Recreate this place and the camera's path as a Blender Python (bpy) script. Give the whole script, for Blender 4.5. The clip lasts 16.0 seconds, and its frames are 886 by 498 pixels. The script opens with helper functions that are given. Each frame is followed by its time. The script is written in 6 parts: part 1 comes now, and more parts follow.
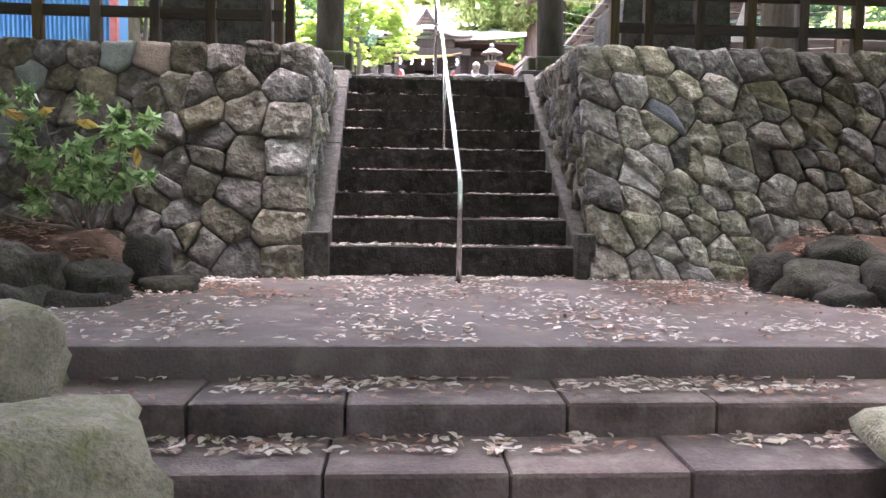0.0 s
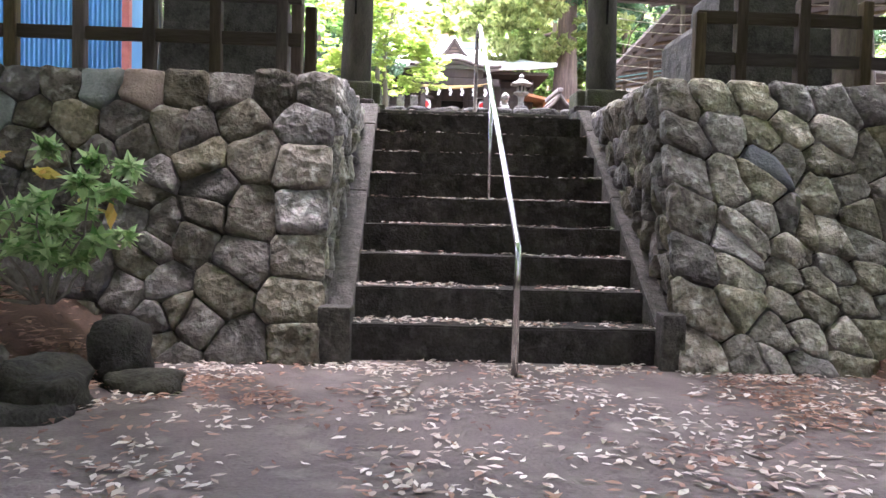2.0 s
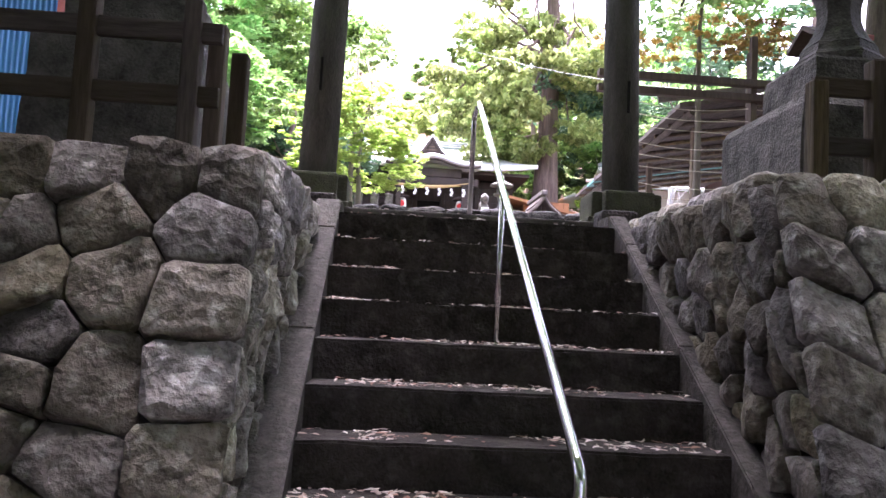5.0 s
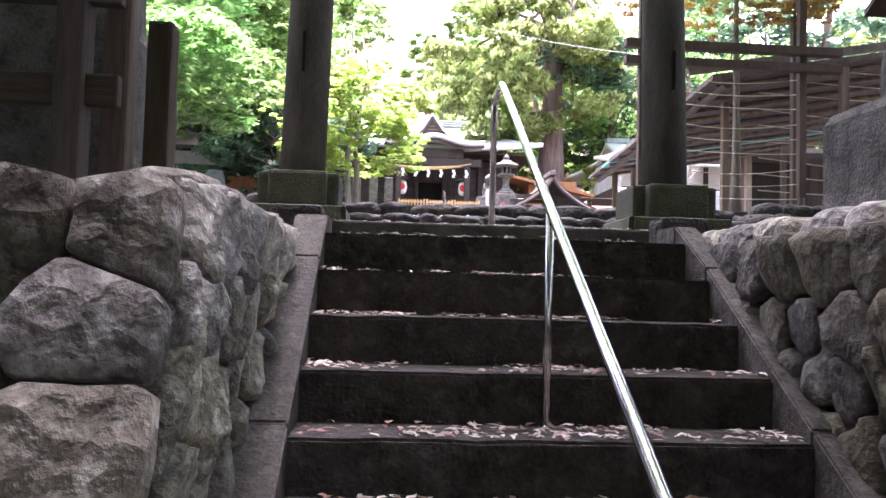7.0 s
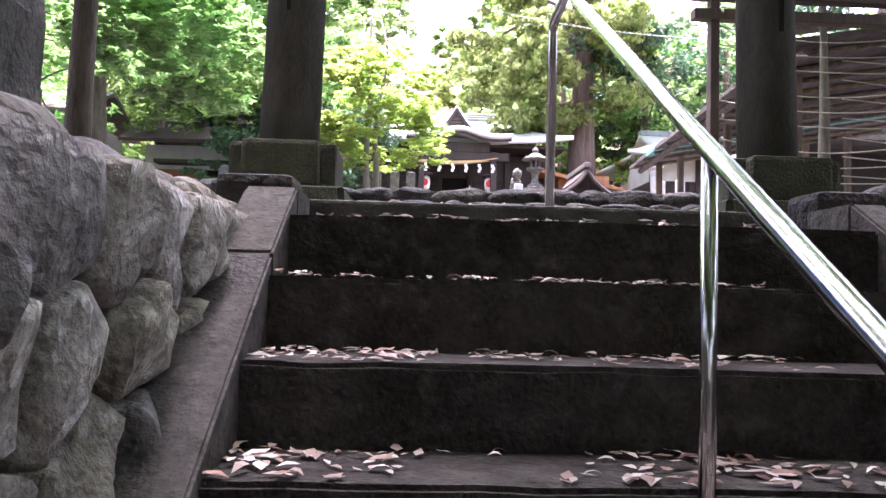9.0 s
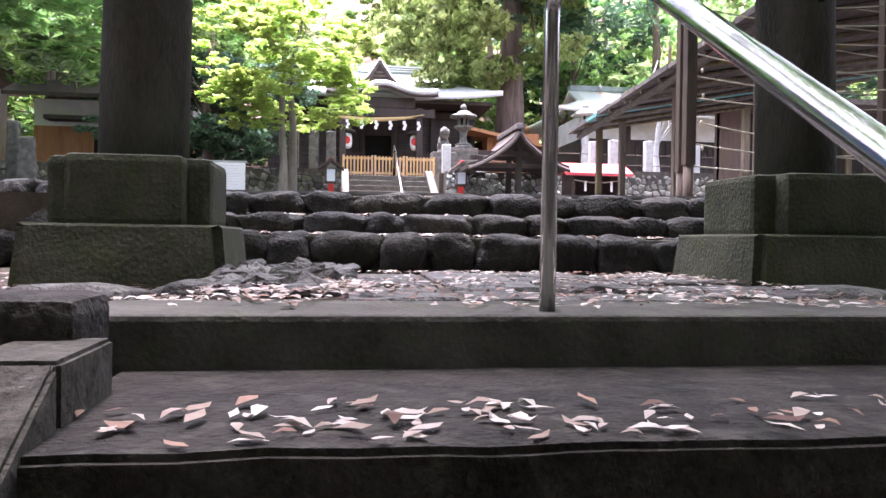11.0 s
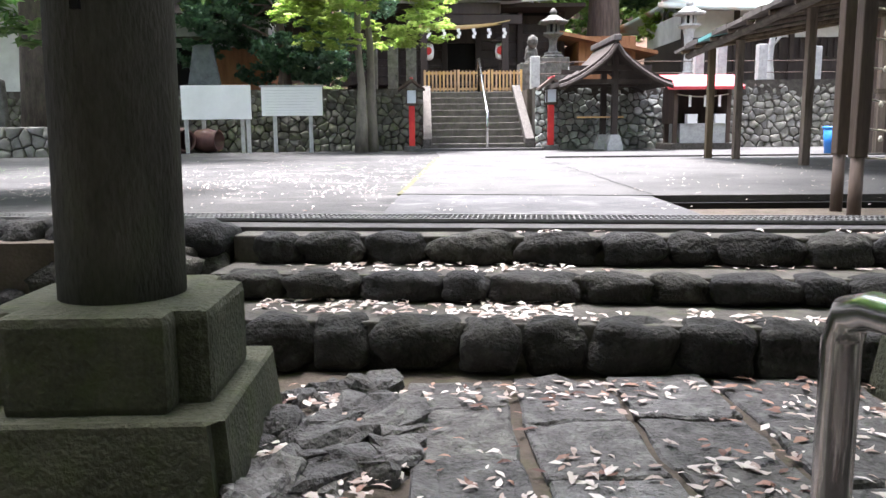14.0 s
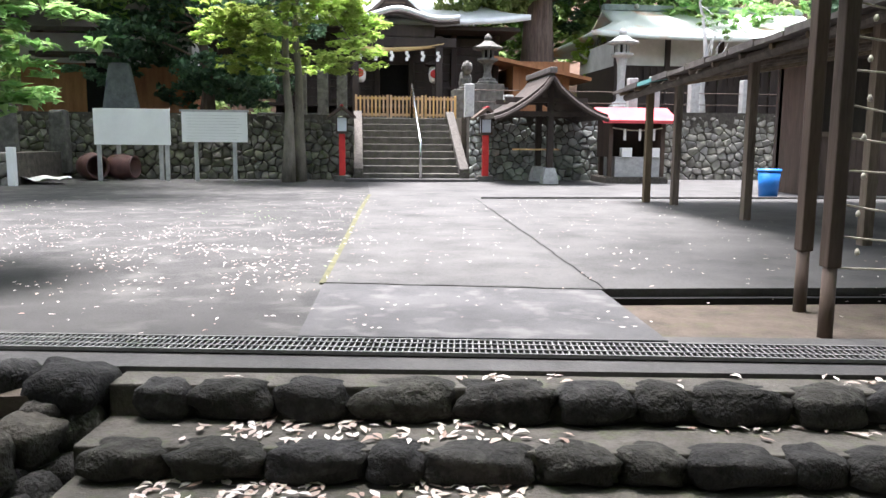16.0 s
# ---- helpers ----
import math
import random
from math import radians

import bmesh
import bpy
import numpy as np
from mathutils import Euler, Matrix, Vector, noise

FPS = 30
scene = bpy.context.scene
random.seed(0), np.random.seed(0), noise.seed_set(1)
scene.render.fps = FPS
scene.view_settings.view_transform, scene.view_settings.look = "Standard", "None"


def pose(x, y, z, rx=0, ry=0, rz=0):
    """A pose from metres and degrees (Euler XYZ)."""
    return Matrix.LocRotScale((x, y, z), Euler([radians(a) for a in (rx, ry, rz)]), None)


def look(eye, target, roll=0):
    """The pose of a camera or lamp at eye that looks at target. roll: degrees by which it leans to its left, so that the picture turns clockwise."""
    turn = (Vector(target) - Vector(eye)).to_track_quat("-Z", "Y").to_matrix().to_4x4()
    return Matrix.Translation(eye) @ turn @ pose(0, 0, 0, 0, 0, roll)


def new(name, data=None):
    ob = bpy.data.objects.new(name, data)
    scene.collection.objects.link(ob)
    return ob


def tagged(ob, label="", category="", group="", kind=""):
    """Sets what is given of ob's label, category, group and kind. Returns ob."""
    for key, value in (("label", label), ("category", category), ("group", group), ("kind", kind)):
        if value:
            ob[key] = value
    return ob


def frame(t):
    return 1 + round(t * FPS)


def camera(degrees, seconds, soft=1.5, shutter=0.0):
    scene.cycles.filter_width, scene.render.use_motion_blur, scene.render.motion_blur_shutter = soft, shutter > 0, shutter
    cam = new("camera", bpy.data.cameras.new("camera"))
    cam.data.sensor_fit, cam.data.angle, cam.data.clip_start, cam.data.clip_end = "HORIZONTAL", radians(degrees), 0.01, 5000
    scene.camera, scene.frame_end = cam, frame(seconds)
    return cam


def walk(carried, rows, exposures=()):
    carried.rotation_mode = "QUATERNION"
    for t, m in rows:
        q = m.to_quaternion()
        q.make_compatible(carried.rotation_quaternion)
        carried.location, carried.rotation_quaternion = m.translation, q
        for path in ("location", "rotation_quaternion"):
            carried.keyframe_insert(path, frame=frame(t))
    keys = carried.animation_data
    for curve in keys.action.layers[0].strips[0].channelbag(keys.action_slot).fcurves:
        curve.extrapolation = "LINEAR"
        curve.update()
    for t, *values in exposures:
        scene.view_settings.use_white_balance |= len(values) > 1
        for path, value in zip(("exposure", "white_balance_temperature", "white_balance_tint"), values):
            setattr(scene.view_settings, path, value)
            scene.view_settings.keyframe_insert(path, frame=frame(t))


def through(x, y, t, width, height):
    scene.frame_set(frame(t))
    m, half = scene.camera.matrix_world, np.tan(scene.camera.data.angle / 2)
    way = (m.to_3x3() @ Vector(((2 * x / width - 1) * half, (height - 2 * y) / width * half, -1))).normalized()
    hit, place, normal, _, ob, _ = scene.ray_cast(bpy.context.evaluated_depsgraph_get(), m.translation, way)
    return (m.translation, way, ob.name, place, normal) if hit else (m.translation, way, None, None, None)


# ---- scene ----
cam = camera(59.3, 16.0)
PATH = [
    (0, (-0.268, -1.118, 0.626), (-0.141, 0.871, 0.462), 0.8),
    (0.5, (-0.293, -0.871, 0.721), (-0.242, 1.121, 0.548), 1.4),
    (1, (-0.385, -0.54, 0.739), (-0.264, 1.454, 0.641), 1.9),
    (1.5, (-0.421, -0.265, 0.735), (-0.281, 1.727, 0.615), 2.1),
    (2, (-0.378, 0.064, 0.84), (-0.306, 2.061, 0.747), 1.6),
    (2.5, (-0.379, 0.409, 0.918), (-0.329, 2.407, 0.978), 2.2),
    (3, (-0.371, 0.761, 1.019), (-0.278, 2.754, 1.162), 1.8),
    (3.5, (-0.315, 1.076, 1.045), (-0.194, 3.06, 1.273), 2.6),
    (4, (-0.293, 1.413, 1.048), (-0.179, 3.394, 1.303), 2.9),
    (4.2, (-0.312, 1.552, 1.06), (-0.186, 3.534, 1.296), 3.1),
    (6.5, (-0.457, 2.999, 1.342), (-0.317, 4.991, 1.461), 2.5),
    (7, (-0.419, 3.307, 1.47), (-0.285, 5.3, 1.574), 1.6),
    (7.5, (-0.438, 3.657, 1.479), (-0.332, 5.651, 1.592), 1.4),
    (8, (-0.436, 4.048, 1.512), (-0.274, 6.037, 1.638), 1.0),
    (8.5, (-0.369, 4.47, 1.513), (-0.227, 6.462, 1.623), 0.5),
    (9, (-0.36, 4.849, 1.524), (-0.288, 6.845, 1.625), 1.5),
    (9.5, (-0.37, 5.28, 1.67), (-0.157, 7.265, 1.788), 0.9),
    (11.8, (-0.312, 6.475, 2.291), (-0.041, 8.455, 2.21), 0.9),
    (12, (-0.322, 6.545, 2.369), (-0.134, 8.534, 2.294), 0.8),
    (12.5, (-0.351, 6.736, 2.473), (-0.204, 8.73, 2.4), 0.5),
    (13, (-0.293, 6.968, 2.588), (-0.082, 8.954, 2.491), 1.2),
    (13.5, (-0.232, 7.109, 2.75), (-0.152, 9.099, 2.569), 1.1),
    (14, (-0.236, 7.307, 2.84), (-0.19, 9.284, 2.542), -0.5),
    (14.5, (-0.2, 7.518, 2.958), (-0.081, 9.482, 2.601), -0.5),
    (15, (-0.14, 7.673, 3.137), (-0.032, 9.646, 2.833), 0.6),
    (15.5, (-0.183, 7.86, 3.205), (-0.048, 9.84, 2.951), 0.7),
    (16, (-0.19, 8.041, 3.339), (0.03, 10.01, 3.064), 0.5),
]
EXPOSURES = [(0, 4.3, 6000, 32), (1, 4.3, 6000, 31), (2, 4.05, 5950, 31), (3, 3.8, 5950, 35), (4, 3.35, 5900, 38), (7, 3.4, 5850, 36), (9.5, 3.2, 5850, 38), (12, 2.8, 5900, 26), (14, 2.5, 5950, 19), (16, 2.12, 6000, 17)]
walk(cam, [(t, look(eye, target, roll)) for t, eye, target, roll in PATH], EXPOSURES)

# ---- world and sun: bright overcast ----
world = bpy.data.worlds.new("sky")
scene.world = world
world.use_nodes = True
wn = world.node_tree
sky = wn.nodes.new("ShaderNodeTexSky")
sky.sky_type = "NISHITA"
sky.sun_disc = False
sky.sun_elevation, sky.sun_rotation = radians(80), radians(-15)
sky.air_density, sky.dust_density, sky.ozone_density = 1.0, 4.0, 1.0
bgn = wn.nodes["Background"]
bgn.inputs["Strength"].default_value = 0.15
pale = wn.nodes.new("ShaderNodeHueSaturation")
pale.inputs["Saturation"].default_value = 0.35
wn.links.new(sky.outputs[0], pale.inputs["Color"])
wn.links.new(pale.outputs[0], bgn.inputs["Color"])
sun = new("sun", bpy.data.lights.new("sun", "SUN"))
sun.data.energy, sun.data.angle, sun.data.color = 5.0, radians(20), (1.0, 0.96, 0.9)
sun.matrix_world = look((-3, 23, 40), (0, 18, 0))


# ---- materials ----
def material(name, dark, light, scale=4.0, rough=0.8, bump=0.3, metal=0.0, vary=0.0, spots=0.0, spot=(0.5, 0.5, 0.45), streak=(1, 1, 1), fine=60.0, island=False, coat=0.0, chip=0.0):
    """Two scales of noise between two colours, a fine bump, a shift from object to object, and patches of a third colour."""
    m = bpy.data.materials.new(name)
    m.use_nodes = True
    nt = m.node_tree
    n, li = nt.nodes, nt.links
    b = n["Principled BSDF"]
    geo = n.new("ShaderNodeNewGeometry")
    mp = n.new("ShaderNodeMapping")
    mp.inputs["Scale"].default_value = streak
    li.new(geo.outputs["Position"], mp.inputs["Vector"])
    a = n.new("ShaderNodeTexNoise")
    a.inputs["Scale"].default_value, a.inputs["Detail"].default_value, a.inputs["Roughness"].default_value = scale, 6, 0.62
    c = n.new("ShaderNodeTexNoise")
    c.inputs["Scale"].default_value, c.inputs["Detail"].default_value = fine, 3
    for t in (a, c):
        li.new(mp.outputs[0], t.inputs["Vector"])
    add = n.new("ShaderNodeMath")
    add.operation = "MULTIPLY_ADD"
    li.new(c.outputs["Fac"], add.inputs[0])
    add.inputs[1].default_value = 0.35
    li.new(a.outputs["Fac"], add.inputs[2])
    ramp = n.new("ShaderNodeMapRange")
    ramp.inputs["From Min"].default_value, ramp.inputs["From Max"].default_value = 0.42, 0.95
    li.new(add.outputs[0], ramp.inputs["Value"])
    mix = n.new("ShaderNodeMix")
    mix.data_type = "RGBA"
    mix.inputs["A"].default_value, mix.inputs["B"].default_value = (*dark, 1), (*light, 1)
    li.new(ramp.outputs[0], mix.inputs["Factor"])
    out = mix.outputs["Result"]
    if spots:
        s = n.new("ShaderNodeTexNoise")
        s.inputs["Scale"].default_value, s.inputs["Detail"].default_value = scale * 2.3, 5
        off = n.new("ShaderNodeVectorMath")
        off.inputs[1].default_value = (7.3, 2.1, 5.7)
        li.new(mp.outputs[0], off.inputs[0])
        li.new(off.outputs[0], s.inputs["Vector"])
        r2 = n.new("ShaderNodeMapRange")
        r2.inputs["From Min"].default_value, r2.inputs["From Max"].default_value = 0.53, 0.68
        r2.inputs["To Max"].default_value = spots
        li.new(s.outputs["Fac"], r2.inputs["Value"])
        m2 = n.new("ShaderNodeMix")
        m2.data_type = "RGBA"
        m2.inputs["B"].default_value = (*spot, 1)
        li.new(out, m2.inputs["A"])
        li.new(r2.outputs[0], m2.inputs["Factor"])
        out = m2.outputs["Result"]
    if vary:
        hs = n.new("ShaderNodeHueSaturation")
        info = n.new("ShaderNodeObjectInfo")
        src = geo.outputs["Random Per Island"] if island else info.outputs["Random"]
        val = n.new("ShaderNodeMapRange")
        val.inputs["To Min"].default_value, val.inputs["To Max"].default_value = 1 - vary, 1 + vary
        li.new(src, val.inputs["Value"])
        li.new(val.outputs[0], hs.inputs["Value"])
        hue = n.new("ShaderNodeMath")
        hue.operation = "MULTIPLY"
        hue.inputs[1].default_value = 17.3
        li.new(src, hue.inputs[0])
        fr = n.new("ShaderNodeMath")
        fr.operation = "FRACT"
        li.new(hue.outputs[0], fr.inputs[0])
        sm = n.new("ShaderNodeMapRange")
        sm.inputs["To Min"].default_value, sm.inputs["To Max"].default_value = 0.5 - vary * 0.05, 0.5 + vary * 0.05
        li.new(fr.outputs[0], sm.inputs["Value"])
        li.new(sm.outputs[0], hs.inputs["Hue"])
        st = n.new("ShaderNodeMapRange")
        st.inputs["To Min"].default_value, st.inputs["To Max"].default_value = 1 - vary, 1 + vary * 1.3
        li.new(fr.outputs[0], st.inputs["Value"])
        li.new(st.outputs[0], hs.inputs["Saturation"])
        li.new(out, hs.inputs["Color"])
        out = hs.outputs["Color"]
    li.new(out, b.inputs["Base Color"])
    rr = n.new("ShaderNodeMapRange")
    rr.inputs["To Min"].default_value, rr.inputs["To Max"].default_value = max(0.05, rough - 0.12), min(1, rough + 0.12)
    li.new(a.outputs["Fac"], rr.inputs["Value"])
    li.new(rr.outputs[0], b.inputs["Roughness"])
    b.inputs["Metallic"].default_value = metal
    b.inputs["Coat Weight"].default_value = coat
    b.inputs["Specular IOR Level"].default_value = 0.18 if rough > 0.72 else 0.35
    if bump:
        bp = n.new("ShaderNodeBump")
        bp.inputs["Strength"].default_value, bp.inputs["Distance"].default_value = min(1, bump), 0.02 + max(0, bump - 1) * 0.03
        height = add.outputs[0]
        if chip:
            wob = n.new("ShaderNodeTexNoise")
            wob.inputs["Scale"].default_value = 7.0
            li.new(mp.outputs[0], wob.inputs["Vector"])
            bend = n.new("ShaderNodeVectorMath")
            bend.operation = "MULTIPLY_ADD"
            bend.inputs[1].default_value = (0.12, 0.12, 0.12)
            li.new(wob.outputs["Color"], bend.inputs[0])
            li.new(mp.outputs[0], bend.inputs[2])
            vor = n.new("ShaderNodeTexVoronoi")
            vor.inputs["Scale"].default_value = 11.0
            li.new(bend.outputs[0], vor.inputs["Vector"])
            hew = n.new("ShaderNodeMath")
            hew.operation = "MULTIPLY_ADD"
            hew.inputs[1].default_value = chip
            li.new(vor.outputs["Distance"], hew.inputs[0])
            li.new(height, hew.inputs[2])
            height = hew.outputs[0]
        li.new(height, bp.inputs["Height"])
        li.new(bp.outputs[0], b.inputs["Normal"])
    return m


def leaf_material(name, low, high, through=0.35, rough=0.5, hue=0.03):
    m = bpy.data.materials.new(name)
    m.use_nodes = True
    nt = m.node_tree
    n, li = nt.nodes, nt.links
    b, o = n["Principled BSDF"], n["Material Output"]
    geo = n.new("ShaderNodeNewGeometry")
    mix = n.new("ShaderNodeMix")
    mix.data_type = "RGBA"
    mix.inputs["A"].default_value, mix.inputs["B"].default_value = (*low, 1), (*high, 1)
    li.new(geo.outputs["Random Per Island"], mix.inputs["Factor"])
    big = n.new("ShaderNodeTexNoise")
    big.inputs["Scale"].default_value = 0.6
    li.new(geo.outputs["Position"], big.inputs["Vector"])
    hs = n.new("ShaderNodeHueSaturation")
    mr = n.new("ShaderNodeMapRange")
    mr.inputs["To Min"].default_value, mr.inputs["To Max"].default_value = 0.5 - hue, 0.5 + hue
    li.new(big.outputs["Fac"], mr.inputs["Value"])
    li.new(mr.outputs[0], hs.inputs["Hue"])
    mv = n.new("ShaderNodeMapRange")
    mv.inputs["From Min"].default_value, mv.inputs["From Max"].default_value = 0.3, 0.7
    mv.inputs["To Min"].default_value, mv.inputs["To Max"].default_value = 0.65, 1.35
    li.new(big.outputs["Fac"], mv.inputs["Value"])
    li.new(mv.outputs[0], hs.inputs["Value"])
    li.new(mix.outputs["Result"], hs.inputs["Color"])
    li.new(hs.outputs[0], b.inputs["Base Color"])
    b.inputs["Roughness"].default_value = rough
    tr = n.new("ShaderNodeBsdfTranslucent")
    li.new(hs.outputs[0], tr.inputs["Color"])
    ms = n.new("ShaderNodeMixShader")
    ms.inputs[0].default_value = through
    li.new(b.outputs[0], ms.inputs[1])
    li.new(tr.outputs[0], ms.inputs[2])
    li.new(ms.outputs[0], o.inputs["Surface"])
    return m


M_STONE = material("field_stone", (0.042, 0.037, 0.031), (0.31, 0.277, 0.236), 6.5, 0.85, 1.7, vary=0.4, spots=0.55, spot=(0.44, 0.43, 0.39), fine=44, chip=0.9)
# Brownish stone, darkened further so the colour carries the walls' shade.
M_STONE_BROWN_SHADED = material("brown_shaded_field_stone", (0.026, 0.023, 0.018), (0.2, 0.176, 0.146), 6.5, 0.85, 1.5, vary=0.42, spots=0.45, spot=(0.3, 0.29, 0.255), fine=44, chip=0.7)
# Paler fitted stone, lightened so the colour carries light on the wall.
M_STONE_PALE_LIT = material("pale_lit_fitted_stone", (0.06, 0.056, 0.048), (0.44, 0.405, 0.345), 8.5, 0.85, 1.7, vary=0.42, spots=0.7, spot=(0.52, 0.505, 0.455), fine=50, chip=0.8)
M_STONE_WARM = material("pinkish_stone", (0.15, 0.11, 0.088), (0.33, 0.265, 0.215), 6, 0.85, 1.0)
M_STONE_BLUE = material("blue_grey_stone", (0.09, 0.097, 0.107), (0.19, 0.198, 0.215), 6, 0.85, 1.0)
M_STONE_GREEN = material("green_stone", (0.1, 0.11, 0.097), (0.27, 0.285, 0.262), 6, 0.85, 1.0)
M_MORTAR = material("dark_joint_soil", (0.03, 0.027, 0.022), (0.11, 0.098, 0.08), 8, 0.95, 0.6)
M_STEP = material("dark_step_stone", (0.012, 0.0105, 0.009), (0.068, 0.059, 0.052), 6, 0.85, 1.5, vary=0.16, spots=0.3, spot=(0.13, 0.118, 0.104), chip=0.45)
M_STRINGER = material("stringer_concrete", (0.035, 0.031, 0.026), (0.125, 0.113, 0.098), 14, 0.88, 1.2, vary=0.15, spots=0.35, spot=(0.17, 0.158, 0.14))
M_LANDING = material("worn_landing_concrete", (0.095, 0.076, 0.072), (0.19, 0.155, 0.147), 2.2, 0.85, 0.9, spots=0.4, spot=(0.25, 0.22, 0.2))
M_BLOCK = material("brown_step_block", (0.065, 0.05, 0.046), (0.19, 0.152, 0.142), 4, 0.85, 0.9, vary=0.15, spots=0.35, spot=(0.25, 0.225, 0.2))
M_PLINTH = material("mossy_plinth_concrete", (0.022, 0.024, 0.014), (0.105, 0.105, 0.07), 3, 0.85, 1.3, spots=0.55, spot=(0.055, 0.068, 0.024))
M_PILLAR = material("torii_concrete", (0.03, 0.03, 0.024), (0.12, 0.118, 0.1), 4, 0.8, 1.2, streak=(1, 1, 0.3), spots=0.4, spot=(0.085, 0.1, 0.062), fine=90)
M_COBBLE = material("dark_river_cobble", (0.006, 0.0056, 0.005), (0.04, 0.038, 0.033), 7, 0.75, 1.7, vary=0.4, spots=0.35, spot=(0.075, 0.072, 0.062), chip=0.3)
M_TREAD = material("cobble_step_tread", (0.045, 0.041, 0.034), (0.13, 0.12, 0.104), 5, 0.9, 0.9, spots=0.35, spot=(0.09, 0.11, 0.05))
M_SLAB = material("paving_slab", (0.04, 0.037, 0.034), (0.17, 0.162, 0.153), 7, 0.75, 1.8, vary=0.25, spots=0.35, spot=(0.25, 0.24, 0.225))
M_SOIL = material("bare_soil", (0.05, 0.04, 0.032), (0.13, 0.105, 0.082), 5, 0.95, 0.7, spots=0.35, spot=(0.09, 0.1, 0.045))
M_LITTER = material("leaf_litter", (0.045, 0.027, 0.02), (0.16, 0.1, 0.07), 14, 0.95, 0.9)
M_ASPHALT = material("worn_asphalt", (0.03, 0.029, 0.028), (0.078, 0.075, 0.071), 1.2, 0.9, 0.6, spots=0.25, spot=(0.2, 0.193, 0.175), fine=120)
M_CONC = material("court_concrete", (0.036, 0.035, 0.033), (0.105, 0.101, 0.096), 1.3, 0.85, 0.45, spots=0.5, spot=(0.09, 0.085, 0.08))
M_STEEL = material("polished_steel", (0.5, 0.5, 0.5), (0.62, 0.62, 0.62), 20, 0.17, 0.02, metal=1.0)
M_GRATE = material("galvanised_grate", (0.13, 0.13, 0.125), (0.26, 0.255, 0.245), 12, 0.55, 0.1, metal=0.6)
# Near-black paint for shade inside openings and under edges; also for cracks.
M_DARK = material("opening_shade_and_crack", (0.008, 0.008, 0.008), (0.015, 0.014, 0.013), 5, 0.95, 0.0)
M_WOOD = material("weathered_wood", (0.06, 0.047, 0.034), (0.25, 0.195, 0.14), 7, 0.8, 0.6, vary=0.25, streak=(1, 1, 0.12))
M_WOODH = material("weathered_rail_wood", (0.055, 0.045, 0.036), (0.17, 0.14, 0.11), 7, 0.8, 0.4, vary=0.2, streak=(0.12, 1, 1))
M_BROWN = material("dark_brown_post", (0.035, 0.022, 0.016), (0.1, 0.07, 0.052), 6, 0.7, 0.3, streak=(1, 1, 0.15), spots=0.2, spot=(0.15, 0.11, 0.085))
M_SHRINE = material("dark_shrine_timber", (0.018, 0.013, 0.011), (0.06, 0.045, 0.036), 5, 0.7, 0.3, streak=(1, 1, 0.2))
M_ORANGE = material("orange_cedar_board", (0.2, 0.085, 0.035), (0.38, 0.18, 0.08), 6, 0.7, 0.2, streak=(1, 1, 0.15))
M_FENCEW = material("fresh_fence_wood", (0.4, 0.24, 0.11), (0.62, 0.42, 0.22), 6, 0.65, 0.2, vary=0.12, streak=(1, 1, 0.2))
M_ROOF = material("pale_copper_roof", (0.55, 0.58, 0.56), (0.78, 0.8, 0.79), 1.5, 0.5, 0.1)
M_RIDGE = material("ridge_copper", (0.16, 0.2, 0.19), (0.32, 0.37, 0.36), 3, 0.6, 0.2)
M_ROOF2 = material("green_rusty_roof", (0.5, 0.55, 0.49), (0.72, 0.75, 0.7), 0.35, 0.6, 0.15, spots=0.9, spot=(0.55, 0.27, 0.13))
M_TILE = material("grey_shingle", (0.07, 0.06, 0.055), (0.2, 0.175, 0.16), 6, 0.8, 0.4, vary=0.2)
M_WHITE = material("white_paint", (0.72, 0.72, 0.7), (0.84, 0.84, 0.82), 2, 0.6, 0.05)
M_PLASTER = material("old_plaster", (0.5, 0.49, 0.46), (0.72, 0.71, 0.68), 2, 0.85, 0.15)
M_RED = material("vermilion_paint", (0.45, 0.025, 0.025), (0.66, 0.05, 0.04), 5, 0.5, 0.08)
M_REDROOF = material("red_sheet_roof", (0.42, 0.04, 0.05), (0.6, 0.1, 0.1), 3, 0.5, 0.1)
M_BLUE = material("blue_corrugated_sheet", (0.03, 0.14, 0.33), (0.06, 0.24, 0.5), 1.5, 0.5, 0.05)
M_PINKTRIM = material("faded_red_trim", (0.3, 0.08, 0.07), (0.5, 0.17, 0.15), 4, 0.6, 0.1)
M_GRANITE = material("old_lantern_granite", (0.04, 0.039, 0.035), (0.18, 0.172, 0.155), 7, 0.85, 0.9, spots=0.4, spot=(0.09, 0.1, 0.06))
M_PALEGR = material("pale_granite", (0.3, 0.3, 0.29), (0.52, 0.52, 0.5), 8, 0.8, 0.3, spots=0.3, spot=(0.2, 0.2, 0.18))
M_OLDSTONE = material("old_dark_stone", (0.016, 0.015, 0.013), (0.13, 0.123, 0.108), 7, 0.85, 1.2, spots=0.45, spot=(0.1, 0.1, 0.085))
M_FENCE = material("dark_fence_post_wood", (0.028, 0.022, 0.016), (0.13, 0.102, 0.074), 7, 0.85, 0.8, vary=0.35, streak=(1, 1, 0.12), spots=0.25, spot=(0.16, 0.12, 0.085))
M_FENCERAIL = material("dark_fence_rail_wood", (0.025, 0.02, 0.016), (0.09, 0.073, 0.057), 7, 0.85, 0.6, vary=0.25, streak=(0.12, 1, 1))
M_BARKD = material("dark_rough_bark", (0.025, 0.02, 0.016), (0.11, 0.09, 0.072), 8, 0.9, 1.2, streak=(1, 1, 0.2), spots=0.3, spot=(0.07, 0.085, 0.04))
